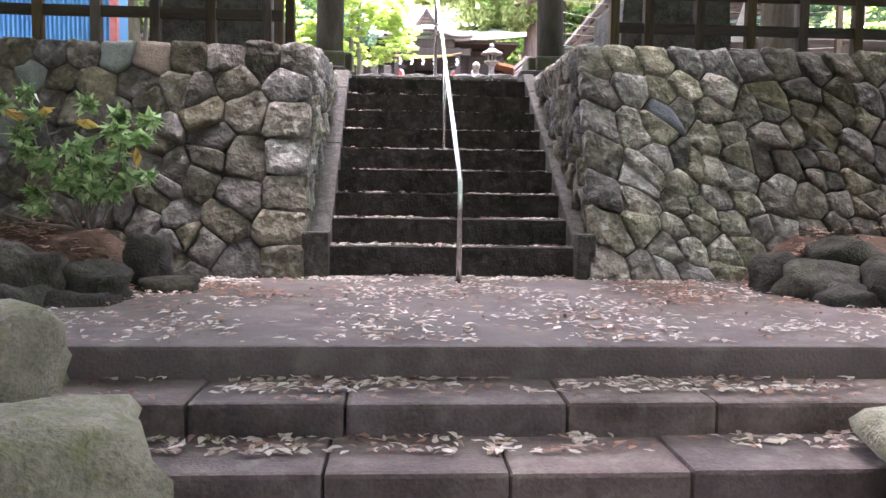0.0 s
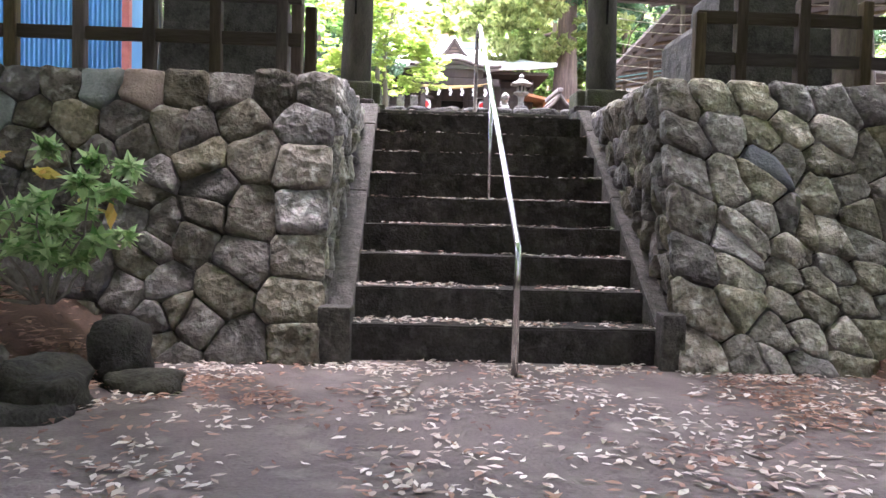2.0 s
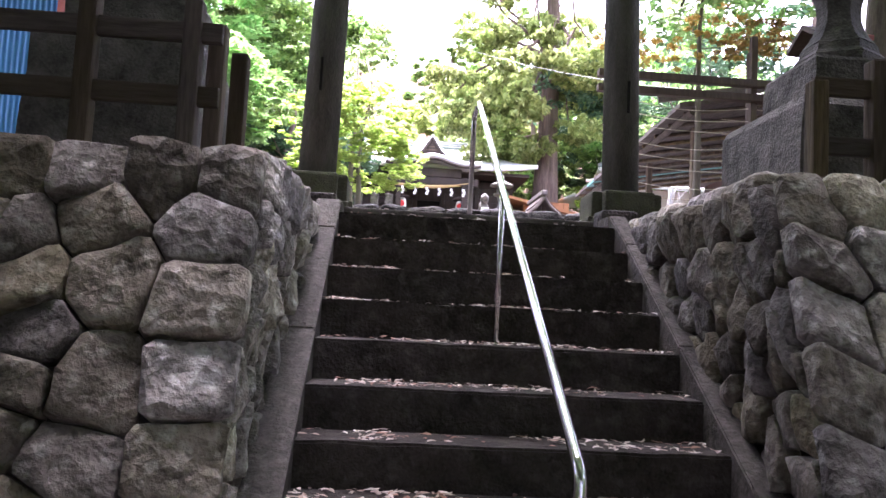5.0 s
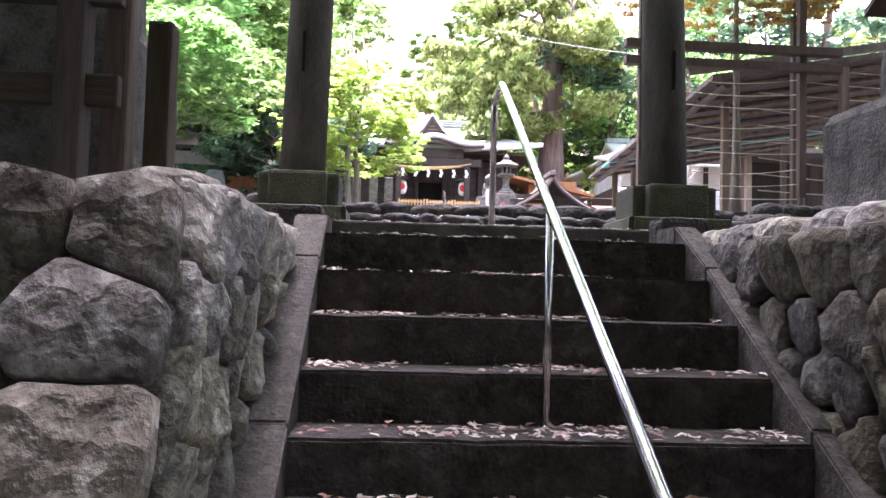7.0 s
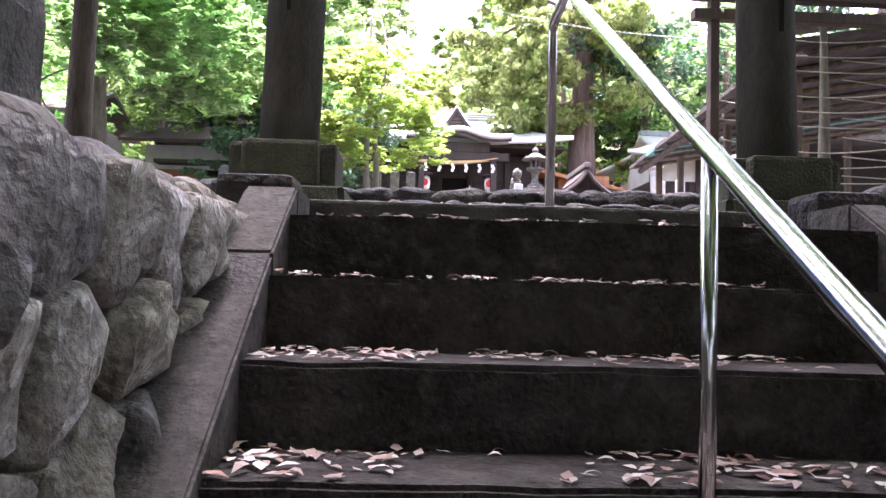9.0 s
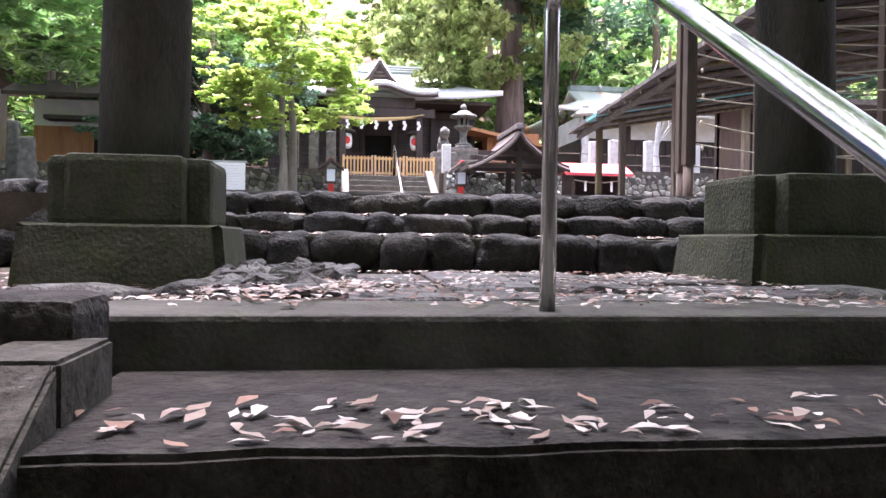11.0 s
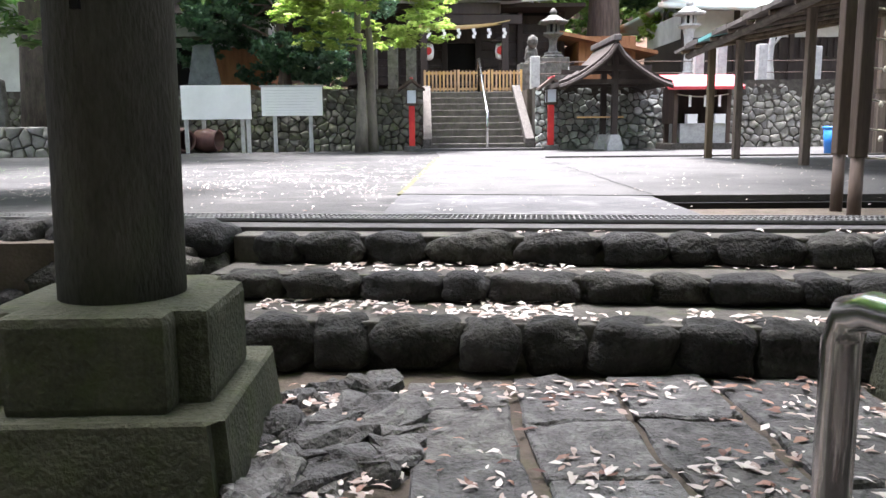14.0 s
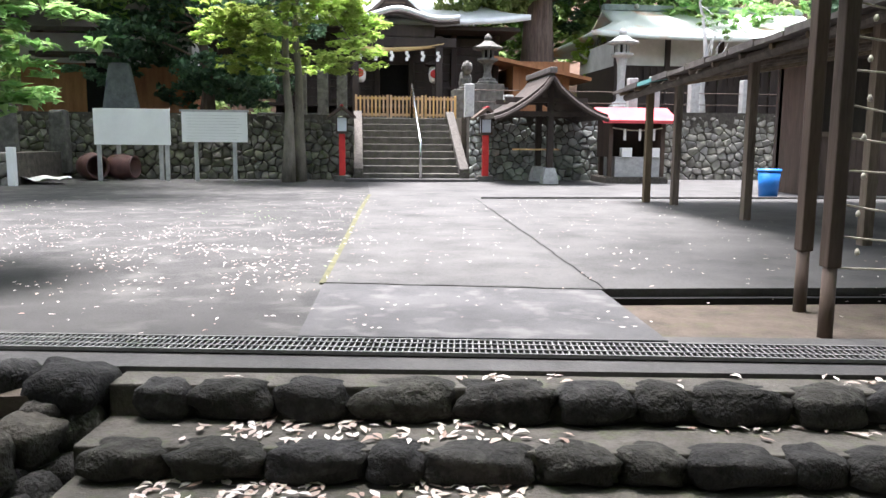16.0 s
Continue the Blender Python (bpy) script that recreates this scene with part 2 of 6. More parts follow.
M_BARK = material("cedar_bark", (0.06, 0.042, 0.034), (0.24, 0.18, 0.15), 9, 0.9, 0.8, streak=(1, 1, 0.08))
M_BARK2 = material("smooth_grey_bark", (0.08, 0.07, 0.055), (0.23, 0.21, 0.17), 6, 0.85, 0.5, streak=(1, 1, 0.3))
M_CLAY = material("brown_clay", (0.05, 0.024, 0.02), (0.12, 0.055, 0.045), 5, 0.5, 0.15)
M_PLASTIC = material("blue_plastic", (0.02, 0.15, 0.5), (0.03, 0.2, 0.6), 4, 0.4, 0.02)
M_ROPE = material("pale_rope", (0.4, 0.37, 0.3), (0.6, 0.56, 0.46), 30, 0.9, 0.2)
M_STRAW = material("straw_rope", (0.4, 0.28, 0.12), (0.62, 0.47, 0.24), 25, 0.9, 0.4)
M_PAPER = material("white_paper", (0.78, 0.77, 0.74), (0.86, 0.85, 0.82), 5, 0.8, 0.05)
M_GLASSP = material("frosted_lantern_pane", (0.6, 0.66, 0.72), (0.72, 0.77, 0.82), 5, 0.3, 0.02)
M_GREENROOF = material("turquoise_sheet", (0.1, 0.3, 0.3), (0.2, 0.42, 0.4), 3, 0.6, 0.1)
L_MAPLE = leaf_material("maple_leaves", (0.25, 0.38, 0.06), (0.49, 0.59, 0.17), 0.6)
L_FOREST = leaf_material("forest_leaves", (0.06, 0.13, 0.03), (0.24, 0.36, 0.09), 0.45)
L_BRIGHT = leaf_material("bright_leaves", (0.12, 0.28, 0.07), (0.32, 0.5, 0.17), 0.5)
L_CEDAR = leaf_material("cedar_needles", (0.14, 0.2, 0.05), (0.4, 0.46, 0.16), 0.45, 0.6)
L_PINE = leaf_material("dark_pine", (0.035, 0.085, 0.045), (0.1, 0.18, 0.09), 0.25, 0.6)
L_FAR = leaf_material("far_hill_leaves", (0.16, 0.27, 0.09), (0.48, 0.58, 0.26), 0.5, 0.6)
L_SHRUB = leaf_material("glossy_shrub_leaves", (0.1, 0.2, 0.06), (0.42, 0.52, 0.26), 0.35, 0.22)
L_YELLOW = leaf_material("yellow_leaves", (0.35, 0.28, 0.06), (0.5, 0.3, 0.08), 0.35)
L_DRY = leaf_material("dry_pale_leaves", (0.3, 0.2, 0.155), (0.72, 0.66, 0.6), 0.15, 0.8, 0.01)
L_BROWN = leaf_material("dry_brown_leaves", (0.09, 0.042, 0.03), (0.4, 0.235, 0.17), 0.1, 0.8, 0.02)


# ---- builders ----
def thing(name, at, label, category, group="", turn=0.0):
    e = new(name)
    e.empty_display_size = 0.2
    e.matrix_world = pose(*at, 0, 0, turn)
    return tagged(e, label, category, group)


def put(name, bm, mat, parent=None, label="", category="", kind="", group="", smooth=False):
    me = bpy.data.meshes.new(name)
    if isinstance(bm, tuple):
        me.from_pydata(bm[0], [], bm[1])
    else:
        bm.to_mesh(me)
        bm.free()
    if smooth:
        me.polygons.foreach_set("use_smooth", [True] * len(me.polygons))
    me.materials.append(mat)
    ob = new(name, me)
    if parent:
        ob.parent = parent
    return tagged(ob, label, category, group, kind)


def box(bm, x0, x1, y0, y1, z0, z1, bevel=0.0, m=None):
    r = bmesh.ops.create_cube(bm, size=1)
    vs = r["verts"]
    for v in vs:
        v.co = Vector(((x0 + x1) / 2 + v.co.x * (x1 - x0), (y0 + y1) / 2 + v.co.y * (y1 - y0), (z0 + z1) / 2 + v.co.z * (z1 - z0)))
    if bevel:
        es = list({e for v in vs for e in v.link_edges})
        r = bmesh.ops.bevel(bm, geom=es, offset=bevel, segments=2, affect="EDGES", profile=0.6)
        vs = list({v for f in r["faces"] for v in f.verts} | {v for v in vs if v.is_valid})
    if m:
        for v in vs:
            v.co = m @ v.co
    return bm


def boxed(*a, bevel=0.0, m=None):
    return box(bmesh.new(), *a, bevel=bevel, m=m)


def tube(bm, pts, radii, seg=10, caps=True):
    """A tube along a polyline."""
    pts = [Vector(p) for p in pts]
    rad = radii if isinstance(radii, (list, tuple)) else [radii] * len(pts)
    rings = []
    side = None
    for i, p in enumerate(pts):
        d = (pts[min(i + 1, len(pts) - 1)] - pts[max(i - 1, 0)]).normalized()
        if side is None:
            side = d.orthogonal().normalized()
        side = (side - d * side.dot(d)).normalized()
        up = d.cross(side)
        rings.append([bm.verts.new(p + (side * math.cos(a) + up * math.sin(a)) * rad[i]) for a in [2 * math.pi * k / seg for k in range(seg)]])
    for r, s in zip(rings, rings[1:]):
        for k in range(seg):
            bm.faces.new((r[k], r[(k + 1) % seg], s[(k + 1) % seg], s[k]))
    if caps:
        bm.faces.new(rings[0][::-1])
        bm.faces.new(rings[-1])
    return bm


def tubed(pts, r, seg=10):
    return tube(bmesh.new(), pts, r, seg)


def lathe(profile, seg=16, square=0, bm=None, at=(0, 0, 0), turn=0.0):
    """Rings of (radius, z); with square=4 or 6 a prism of that many sides."""
    bm = bm or bmesh.new()
    n = square or seg
    rings = []
    for r, z in profile:
        k0 = math.pi / n if square else 0
        f = 1 / math.cos(math.pi / n) if square else 1
        rings.append([bm.verts.new((at[0] + r * f * math.cos(turn + k0 + 2 * math.pi * k / n), at[1] + r * f * math.sin(turn + k0 + 2 * math.pi * k / n), at[2] + z)) for k in range(n)])
    for a, b in zip(rings, rings[1:]):
        for k in range(n):
            bm.faces.new((a[k], a[(k + 1) % n], b[(k + 1) % n], b[k]))
    bm.faces.new(rings[0][::-1])
    bm.faces.new(rings[-1])
    return bm


def boulder(sx, sy, sz, seed, nu=16, nv=10, power=0.75, rough=0.12):
    """A rounded stone as verts and faces, centred at its own middle."""
    vs, fs = [], []
    def sp(c):
        return math.copysign(abs(c) ** power, c)
    for j in range(nv + 1):
        b = -math.pi / 2 + math.pi * j / nv
        for i in range(nu):
            a = 2 * math.pi * i / nu
            p = Vector((sp(math.cos(b)) * sp(math.cos(a)), sp(math.cos(b)) * sp(math.sin(a)), sp(math.sin(b))))
            k = 1 + rough * noise.noise(p * 1.3 + Vector((seed * 3.1, seed * 1.7, seed))) * 2 + rough * 0.4 * noise.noise(p * 3.7 + Vector((seed, 0, 0)))
            vs.append((p.x * k * sx / 2, p.y * k * sy / 2, p.z * k * sz / 2))
    for j in range(nv):
        for i in range(nu):
            i2 = (i + 1) % nu
            fs.append((j * nu + i, j * nu + i2, (j + 1) * nu + i2, (j + 1) * nu + i))
    return vs, fs


def clip(poly, mid, away):
    out = []
    for i, p in enumerate(poly):
        q = poly[(i + 1) % len(poly)]
        dp = (p[0] - mid[0]) * away[0] + (p[1] - mid[1]) * away[1]
        dq = (q[0] - mid[0]) * away[0] + (q[1] - mid[1]) * away[1]
        if dp <= 0:
            out.append(p)
        if dp * dq < 0:
            k = dp / (dp - dq)
            out.append((p[0] + (q[0] - p[0]) * k, p[1] + (q[1] - p[1]) * k))
    return out


def cells(w, h, size, rng, top=0.0, jitter=0.42, quoin=0.0, slant=1.0):
    """Irregular stones that fill a w by h face, as convex outlines; top: the height of a row of coping stones."""
    seeds = []
    rows = max(1, round((h - top) / (size * 0.82)))
    for j in range(rows):
        x = (0.5 if j % 2 else 0.0) * size - size * 0.3
        while x < w + size * 0.5:
            seeds.append((x + rng.uniform(-jitter, jitter) * size, (j + 0.5 + rng.uniform(-jitter, jitter) * 0.8) * (h - top) / rows))
            x += size * rng.uniform(0.65, 1.5)
    if top:
        x = size * 0.5
        while x < w + size:
            seeds.append((x, h - top * 0.42 + rng.uniform(-0.02, 0.02)))
            x += size * rng.uniform(1.0, 1.35)
    if quoin:
        seeds = [s for s in seeds if s[0] > quoin * 1.25 or s[1] > h - top]
        v = 0.14
        while v < h - top - 0.05:
            seeds.append((quoin * rng.uniform(0.42, 0.58), v))
            v += rng.uniform(0.24, 0.31)
    # a slant below 1 draws the stones out along the falling diagonal
    q = math.sqrt(0.5)
    def over(p):
        return ((p[0] - p[1]) * q * slant, (p[0] + p[1]) * q / slant)
    def back(p):
        a, b = p[0] / slant, p[1] * slant
        return ((a + b) * q, (b - a) * q)
    seeds = [over(s) for s in seeds]
    out = []
    for s in seeds:
        poly = [over(p) for p in ((0, 0), (w, 0), (w, h), (0, h))]
        for o in seeds:
            dx, dy = o[0] - s[0], o[1] - s[1]
            if o is not s and dx * dx + dy * dy < (size * 3.2) ** 2:
                poly = clip(poly, ((s[0] + o[0]) / 2, (s[1] + o[1]) / 2), (dx, dy))
                if len(poly) < 3:
                    break
        if len(poly) >= 3:
            area = 0.5 * abs(sum(p[0] * q[1] - q[0] * p[1] for p, q in zip(poly, poly[1:] + poly[:1])))
            if area > size * size * 0.06:
                out.append([back(p) for p in poly])
    return out


def wall_stone(poly, place, gap, proud, rng):
    """One stone: its outline drawn in by the joint, rounded and bulging. place(u, v, d) gives the point."""
    cx, cy = sum(p[0] for p in poly) / len(poly), sum(p[1] for p in poly) / len(poly)
    size = sum(math.hypot(p[0] - cx, p[1] - cy) for p in poly) / len(poly)
    k = max(0.4, 1 - gap / size)
    poly = [(cx + (p[0] - cx) * k, cy + (p[1] - cy) * k) for p in poly]
    cut = []
    for p, q in zip(poly, poly[1:] + poly[:1]):
        c = rng.uniform(0.05, 0.14)
        far = math.hypot(q[0] - p[0], q[1] - p[1])
        cut.append((p[0] + (q[0] - p[0]) * c, p[1] + (q[1] - p[1]) * c))
        if far > size * 0.8:
            w = rng.uniform(-0.05, 0.05) * size
            cut.append(((p[0] + q[0]) / 2 + w, (p[1] + q[1]) / 2 + w))
        cut.append((q[0] - (q[0] - p[0]) * c, q[1] - (q[1] - p[1]) * c))
    n = len(cut)
    tx, ty = rng.uniform(-0.26, 0.26), rng.uniform(-0.26, 0.26)
    proud = proud * rng.uniform(0.75, 1.3)
    vs, fs = [], []
    for f, d in ((1.0, -0.5), (0.985, 0.5), (0.94, 0.84), (0.68, 0.97)):
        for p in cut:
            u, v = cx + (p[0] - cx) * f, cy + (p[1] - cy) * f
            e = proud * d + (tx * (u - cx) + ty * (v - cy)) * max(0, d) + proud * 0.6 * noise.noise(Vector((u * 12, v * 12, cx * 5))) * max(0, d)
            vs.append(place(u, v, e))
    vs.append(place(cx, cy, proud * (1.03 + 0.3 * noise.noise(Vector((cx * 9, cy * 9, 1))))))
    for r in range(3):
        for i in range(n):
            j = (i + 1) % n
            fs.append((r * n + i, r * n + j, (r + 1) * n + j, (r + 1) * n + i))
    fs += [(3 * n + i, 3 * n + (i + 1) % n, 4 * n) for i in range(n)]
    return vs, fs


def stone_face(wall, w, h, place, size, proud, gap, mat, seed, top=0.0, odd=(), name="stone", chosen=(), quoin=0.0, slant=1.0, beyond=None):
    rng = random.Random(seed)
    for i, poly in enumerate(cells(w, h, size, rng, top, 0.42, quoin, slant)):
        m = mat
        if odd and rng.random() < 0.035:
            m = rng.choice(odd)
        cu = sum(p[0] for p in poly) / len(poly)
        if beyond and cu + rng.uniform(-0.35, 0.35) > beyond[0]:
            m = beyond[1]
        if quoin and cu < quoin * 0.9:
            m = M_STONE
        for u, v, special in chosen:
            if all((q[0] - p[0]) * (v - p[1]) - (q[1] - p[1]) * (u - p[0]) >= 0 for p, q in zip(poly, poly[1:] + poly[:1])):
                m = special
        put(name, wall_stone(poly, place, gap, proud, rng), m, wall, smooth=True)


def leaves(blobs, count, size, rng, flat=0.5, shell=0.55, droop=0.0, aspect=0.45):
    """Folded leaves scattered in uneven blobs (x, y, z, rx, ry, rz) as verts and faces."""
    b = np.array(blobs, float)
    wt = (b[:, 3] * b[:, 4] * b[:, 5]) ** (2 / 3)
    pick = rng.choice(len(b), count, p=wt / wt.sum())
    d = rng.normal(size=(count, 3))
    d /= np.linalg.norm(d, axis=1)[:, None]
    r = shell + (1 - shell) * rng.random(count)
    # clumps: pull each leaf towards one of many twig points
    twigs = max(8, count // 26)
    tp = rng.integers(0, twigs, count)
    td = rng.normal(size=(twigs, 3))
    td /= np.linalg.norm(td, axis=1)[:, None]
    tr = shell + (1 - shell) * rng.random(twigs) ** 0.7
    tpick = rng.choice(len(b), twigs, p=wt / wt.sum())
    centre = b[tpick, :3] + td * tr[:, None] * b[tpick, 3:]
    spread = 0.2 * b[tpick, 3:].mean(1)
    p = centre[tp] + d * r[:, None] * spread[tp][:, None] * np.array([1.3, 1.3, 0.55])
    p[:, 2] -= droop * rng.random(count) * spread[tp]
    a = rng.normal(size=(count, 3))
    a[:, 2] = a[:, 2] * (1 - flat) - droop * 0.8
    a /= np.linalg.norm(a, axis=1)[:, None]
    up = rng.normal(size=(count, 3)) * (1 - flat) + np.array([0, 0, 1.0])
    s = np.cross(a, up)
    s /= np.linalg.norm(s, axis=1)[:, None] + 1e-9
    nrm = np.cross(s, a)
    L = size * (0.6 + 0.8 * rng.random(count))[:, None]
    W = L * aspect
    v = np.empty((count, 4, 3))
    v[:, 0] = p - a * L * 0.5
    v[:, 1] = p + s * W * 0.5 + nrm * W * 0.18
    v[:, 2] = p + a * L * 0.5
    v[:, 3] = p - s * W * 0.5 + nrm * W * 0.18
    idx = np.arange(count * 4).reshape(count, 4)
    f = np.concatenate([idx[:, [0, 1, 2]], idx[:, [0, 2, 3]]])
    return v.reshape(-1, 3).tolist(), f.tolist()


def litter(regions, count, size, seed, height):
    """Dry curled leaves lying on rectangles (x0, x1, y0, y1, weight); height(x, y) gives the ground."""
    rng = np.random.default_rng(seed)
    rg = np.array(regions, float)
    pick = rng.choice(len(rg), count, p=rg[:, 4] / rg[:, 4].sum())
    q = rg[pick]
    x = q[:, 0] + (q[:, 1] - q[:, 0]) * rng.random(count)
    y = q[:, 2] + (q[:, 3] - q[:, 2]) * rng.random(count)
    keep = np.array([noise.noise(Vector((a * 1.7, b * 1.7, seed))) + noise.noise(Vector((a * 6, b * 6, seed))) * 0.6 > -0.25 + 0.5 * c for a, b, c in zip(x, y, rng.random(count))])
    x, y = x[keep], y[keep]
    n = len(x)
    z = np.array([height(a, b) for a, b in zip(x, y)]) + 0.004
    t = rng.random(n) * 2 * np.pi
    L = size * (0.6 + 0.7 * rng.random(n))
    W = L * (0.3 + 0.2 * rng.random(n))
    lift = L * (0.05 + 0.25 * rng.random(n))
    tip = L * 0.3 * rng.random(n)
    ax, ay = np.cos(t), np.sin(t)
    v = np.empty((n, 6, 3))
    for k, (f, s, h) in enumerate(((-0.5, 0, tip * 0.5), (-0.05, 0.5, lift), (0.3, 0.38, lift * 0.9), (0.55, 0, tip), (0.3, -0.38, lift * 0.7), (-0.05, -0.5, lift * 0.8))):
        v[:, k, 0] = x + ax * f * L - ay * s * W
        v[:, k, 1] = y + ay * f * L + ax * s * W
        v[:, k, 2] = z + h
    idx = np.arange(n * 6).reshape(n, 6)
    f = np.concatenate([idx[:, [0, 1, 5]], idx[:, [1, 2, 4]], idx[:, [1, 4, 5]], idx[:, [2, 3, 4]]])
    return v.reshape(-1, 3).tolist(), f.tolist()


def limb(bm, a, b, r0, r1, rng, bend=0.12, seg=7, steps=6):
    a, b = Vector(a), Vector(b)
    far = (b - a).length
    pts, rad = [], []
    o1, o2 = rng.uniform(0, 9), rng.uniform(0, 9)
    for i in range(steps + 1):
        k = i / steps
        w = math.sin(k * math.pi) * far * bend
        pts.append(a.lerp(b, k) + Vector((noise.noise(Vector((o1, k * 2, 0))) * w, noise.noise(Vector((o2, k * 2, 4))) * w, 0)))
        rad.append(r0 + (r1 - r0) * k)
    tube(bm, pts, rad, seg)
    return pts


def tree(name, at, height, r, blobs, count, size, leaf, bark, label, seed, limbs=8, category="tree", low=0.35, lean=(0, 0), droop=0.0, flat=0.5, stems=1):
    rng, nrng = random.Random(seed), np.random.default_rng(seed)
    e = thing(name, at, label, category)
    for s in range(stems):
        bm = bmesh.new()
        ox, oy = (0, 0) if s == 0 else (rng.uniform(0.15, 0.3), rng.uniform(0.1, 0.3))
        pts, rad = [], []
        for i in range(9):
            k = i / 8
            pts.append((ox + lean[0] * k * height + 0.1 * noise.noise(Vector((seed, k * 3, s))) * k * 4, oy + lean[1] * k * height + 0.1 * noise.noise(Vector((seed + 5, k * 3, s))) * k * 4, height * k - 0.1))
            rad.append(r * ((1.35 - 2.3 * k) if k < 0.15 else (1.0 - 0.8 * k)))
        tube(bm, pts, rad, 14)
        for v in bm.verts:
            v.co.xy += Vector((noise.noise(v.co * 5), noise.noise(v.co * 5 + Vector((9, 0, 0))))) * r * 0.18
        put("trunk", bm, bark, e, smooth=True)
        for _ in range(limbs // stems):
            k = rng.uniform(low, 0.92)
            i = min(7, int(k * 8))
            a = Vector(pts[i]).lerp(Vector(pts[i + 1]), k * 8 - i)
            t = rng.choice(blobs)
            b = Vector((t[0] + rng.uniform(-0.5, 0.5) * t[3], t[1] + rng.uniform(-0.5, 0.5) * t[4], t[2] + rng.uniform(-0.3, 0.4) * t[5]))
            lb = bmesh.new()
            q = limb(lb, a, b, r * 0.3 * (1.1 - k), r * 0.05, rng, 0.2)
            for _ in range(3):
                w = rng.choice(q[2:])
                limb(lb, w, w + Vector((rng.uniform(-1, 1), rng.uniform(-1, 1), rng.uniform(-0.2, 0.6))) * 0.35 * t[3], r * 0.09 * (1.1 - k), r * 0.02, rng, 0.2, 5, 4)
            put("limb", lb, bark, e, smooth=True)
    put("crown", leaves(blobs, count, size, nrng, flat, droop=droop), leaf, e, kind="stuff")
    return e


# ---- ground and terraces ----
def prism(pts, x0, x1):
    """A solid with the side outline pts (y, z) from x0 to x1."""
    bm = bmesh.new()
    a, b = [bm.verts.new((x0, *p)) for p in pts], [bm.verts.new((x1, *p)) for p in pts]
    bm.faces.new(a)
    bm.faces.new(b[::-1])
    for i in range(len(pts)):
        j = (i + 1) % len(pts)
        bm.faces.new((a[i], b[i], b[j], a[j]))
    bmesh.ops.recalc_face_normals(bm, faces=bm.faces)
    return bm



FOOT, TOP, COURT, UPPER = -0.07, 1.87, 2.36, 3.63
put("ground", boxed(-400, 400, -400, 600, -1.2, -0.63), M_SOIL, None, "leaf-strewn brown earth below the stone steps", "ground", "structure")
# the hill behind the shrine
vs, fs = [], []
for j in range(31):
    for i in range(41):
        x, y = -100 + i * 5, 44 + j * 4
        vs.append((x, y, 3.0 + max(0, (y - 46)) * 0.42 + noise.noise(Vector((x * 0.05, y * 0.05, 0))) * 2 + abs(x) * 0.04))
fs = [(j * 41 + i, j * 41 + i + 1, (j + 1) * 41 + i + 1, (j + 1) * 41 + i) for j in range(30) for i in range(40)]
put("hillside", (vs, fs), M_LITTER, None, "wooded hillside rising behind the shrine", "hill", "structure", smooth=True)
def sheet(name, pts, z, mat, label, thick=0.05, category="paving"):
    bm = bmesh.new()
    top = [bm.verts.new((*p, z)) for p in pts]
    bot = [bm.verts.new((*p, z - thick)) for p in pts]
    bm.faces.new(top)
    for i in range(len(pts)):
        j = (i + 1) % len(pts)
        bm.faces.new((top[i], bot[i], bot[j], top[j]))
    bmesh.ops.recalc_face_normals(bm, faces=bm.faces)
    return put(name, bm, mat, None, label, category, "structure")


sheet("court", [(-60, 12.0), (-4, 12.0), (1.2, 11.55), (1.2, 29.0), (-60, 29.0)], COURT - 0.012, M_ASPHALT, "worn grey asphalt of the shrine court", 1.9, "court")
sheet("yard_base", [(1.2, 13.12), (60, 12.2), (60, 29.0), (1.2, 29.0)], COURT - 0.012, M_CONC, "concrete base of the yard", 1.9, "court")
put("gate_terrace_left", boxed(-60, -1.06, 5.5, 11.6, -0.6, 1.72), M_SOIL, None, "earth bank behind the dry-stone wall", "terrace", "structure")
put("gate_terrace_right", boxed(1.36, 60, 5.5, 11.6, -0.6, 1.7), M_SOIL, None, "earth bank behind the dry-stone wall", "terrace", "structure")
put("gate_landing", boxed(-3.2, 3.4, 7.99, 11.5, 0.2, TOP - 0.03), M_SOIL, None, "bare trodden soil between the paving slabs of the gateway", "landing", "structure")

# ---- lower steps ----
landing = put("lower_landing", boxed(-6, 6, 2.2, 5.3, -0.6, FOOT, bevel=0.018), M_LANDING, None, "worn brownish concrete landing strewn with dry leaves", "landing", "structure")
low = thing("lower_stairs", (0, 0, 0), "low broad stairs of brown stone blocks, leaves on the treads", "stairs")
rng = random.Random(3)
for k, (y, z, x0, x1, joints) in enumerate(((1.83, -0.215, -2.6, 2.8, (-1.05, -0.45, 0.42, 1.02)), (1.45, -0.35, -2.4, 2.6, (-0.5, 0.14, 0.78)), (1.07, -0.49, -2.3, 2.4, (-0.8, 0.0, 0.9)))):
    xs = [x0, *joints, x1]
    for a, b in zip(xs, xs[1:]):
        put("step_block", boxed(a + 0.003, b - 0.003, y + rng.uniform(-0.006, 0.006), y + 0.5, -0.66, z + rng.uniform(-0.004, 0.004), bevel=0.02), M_BLOCK, low)

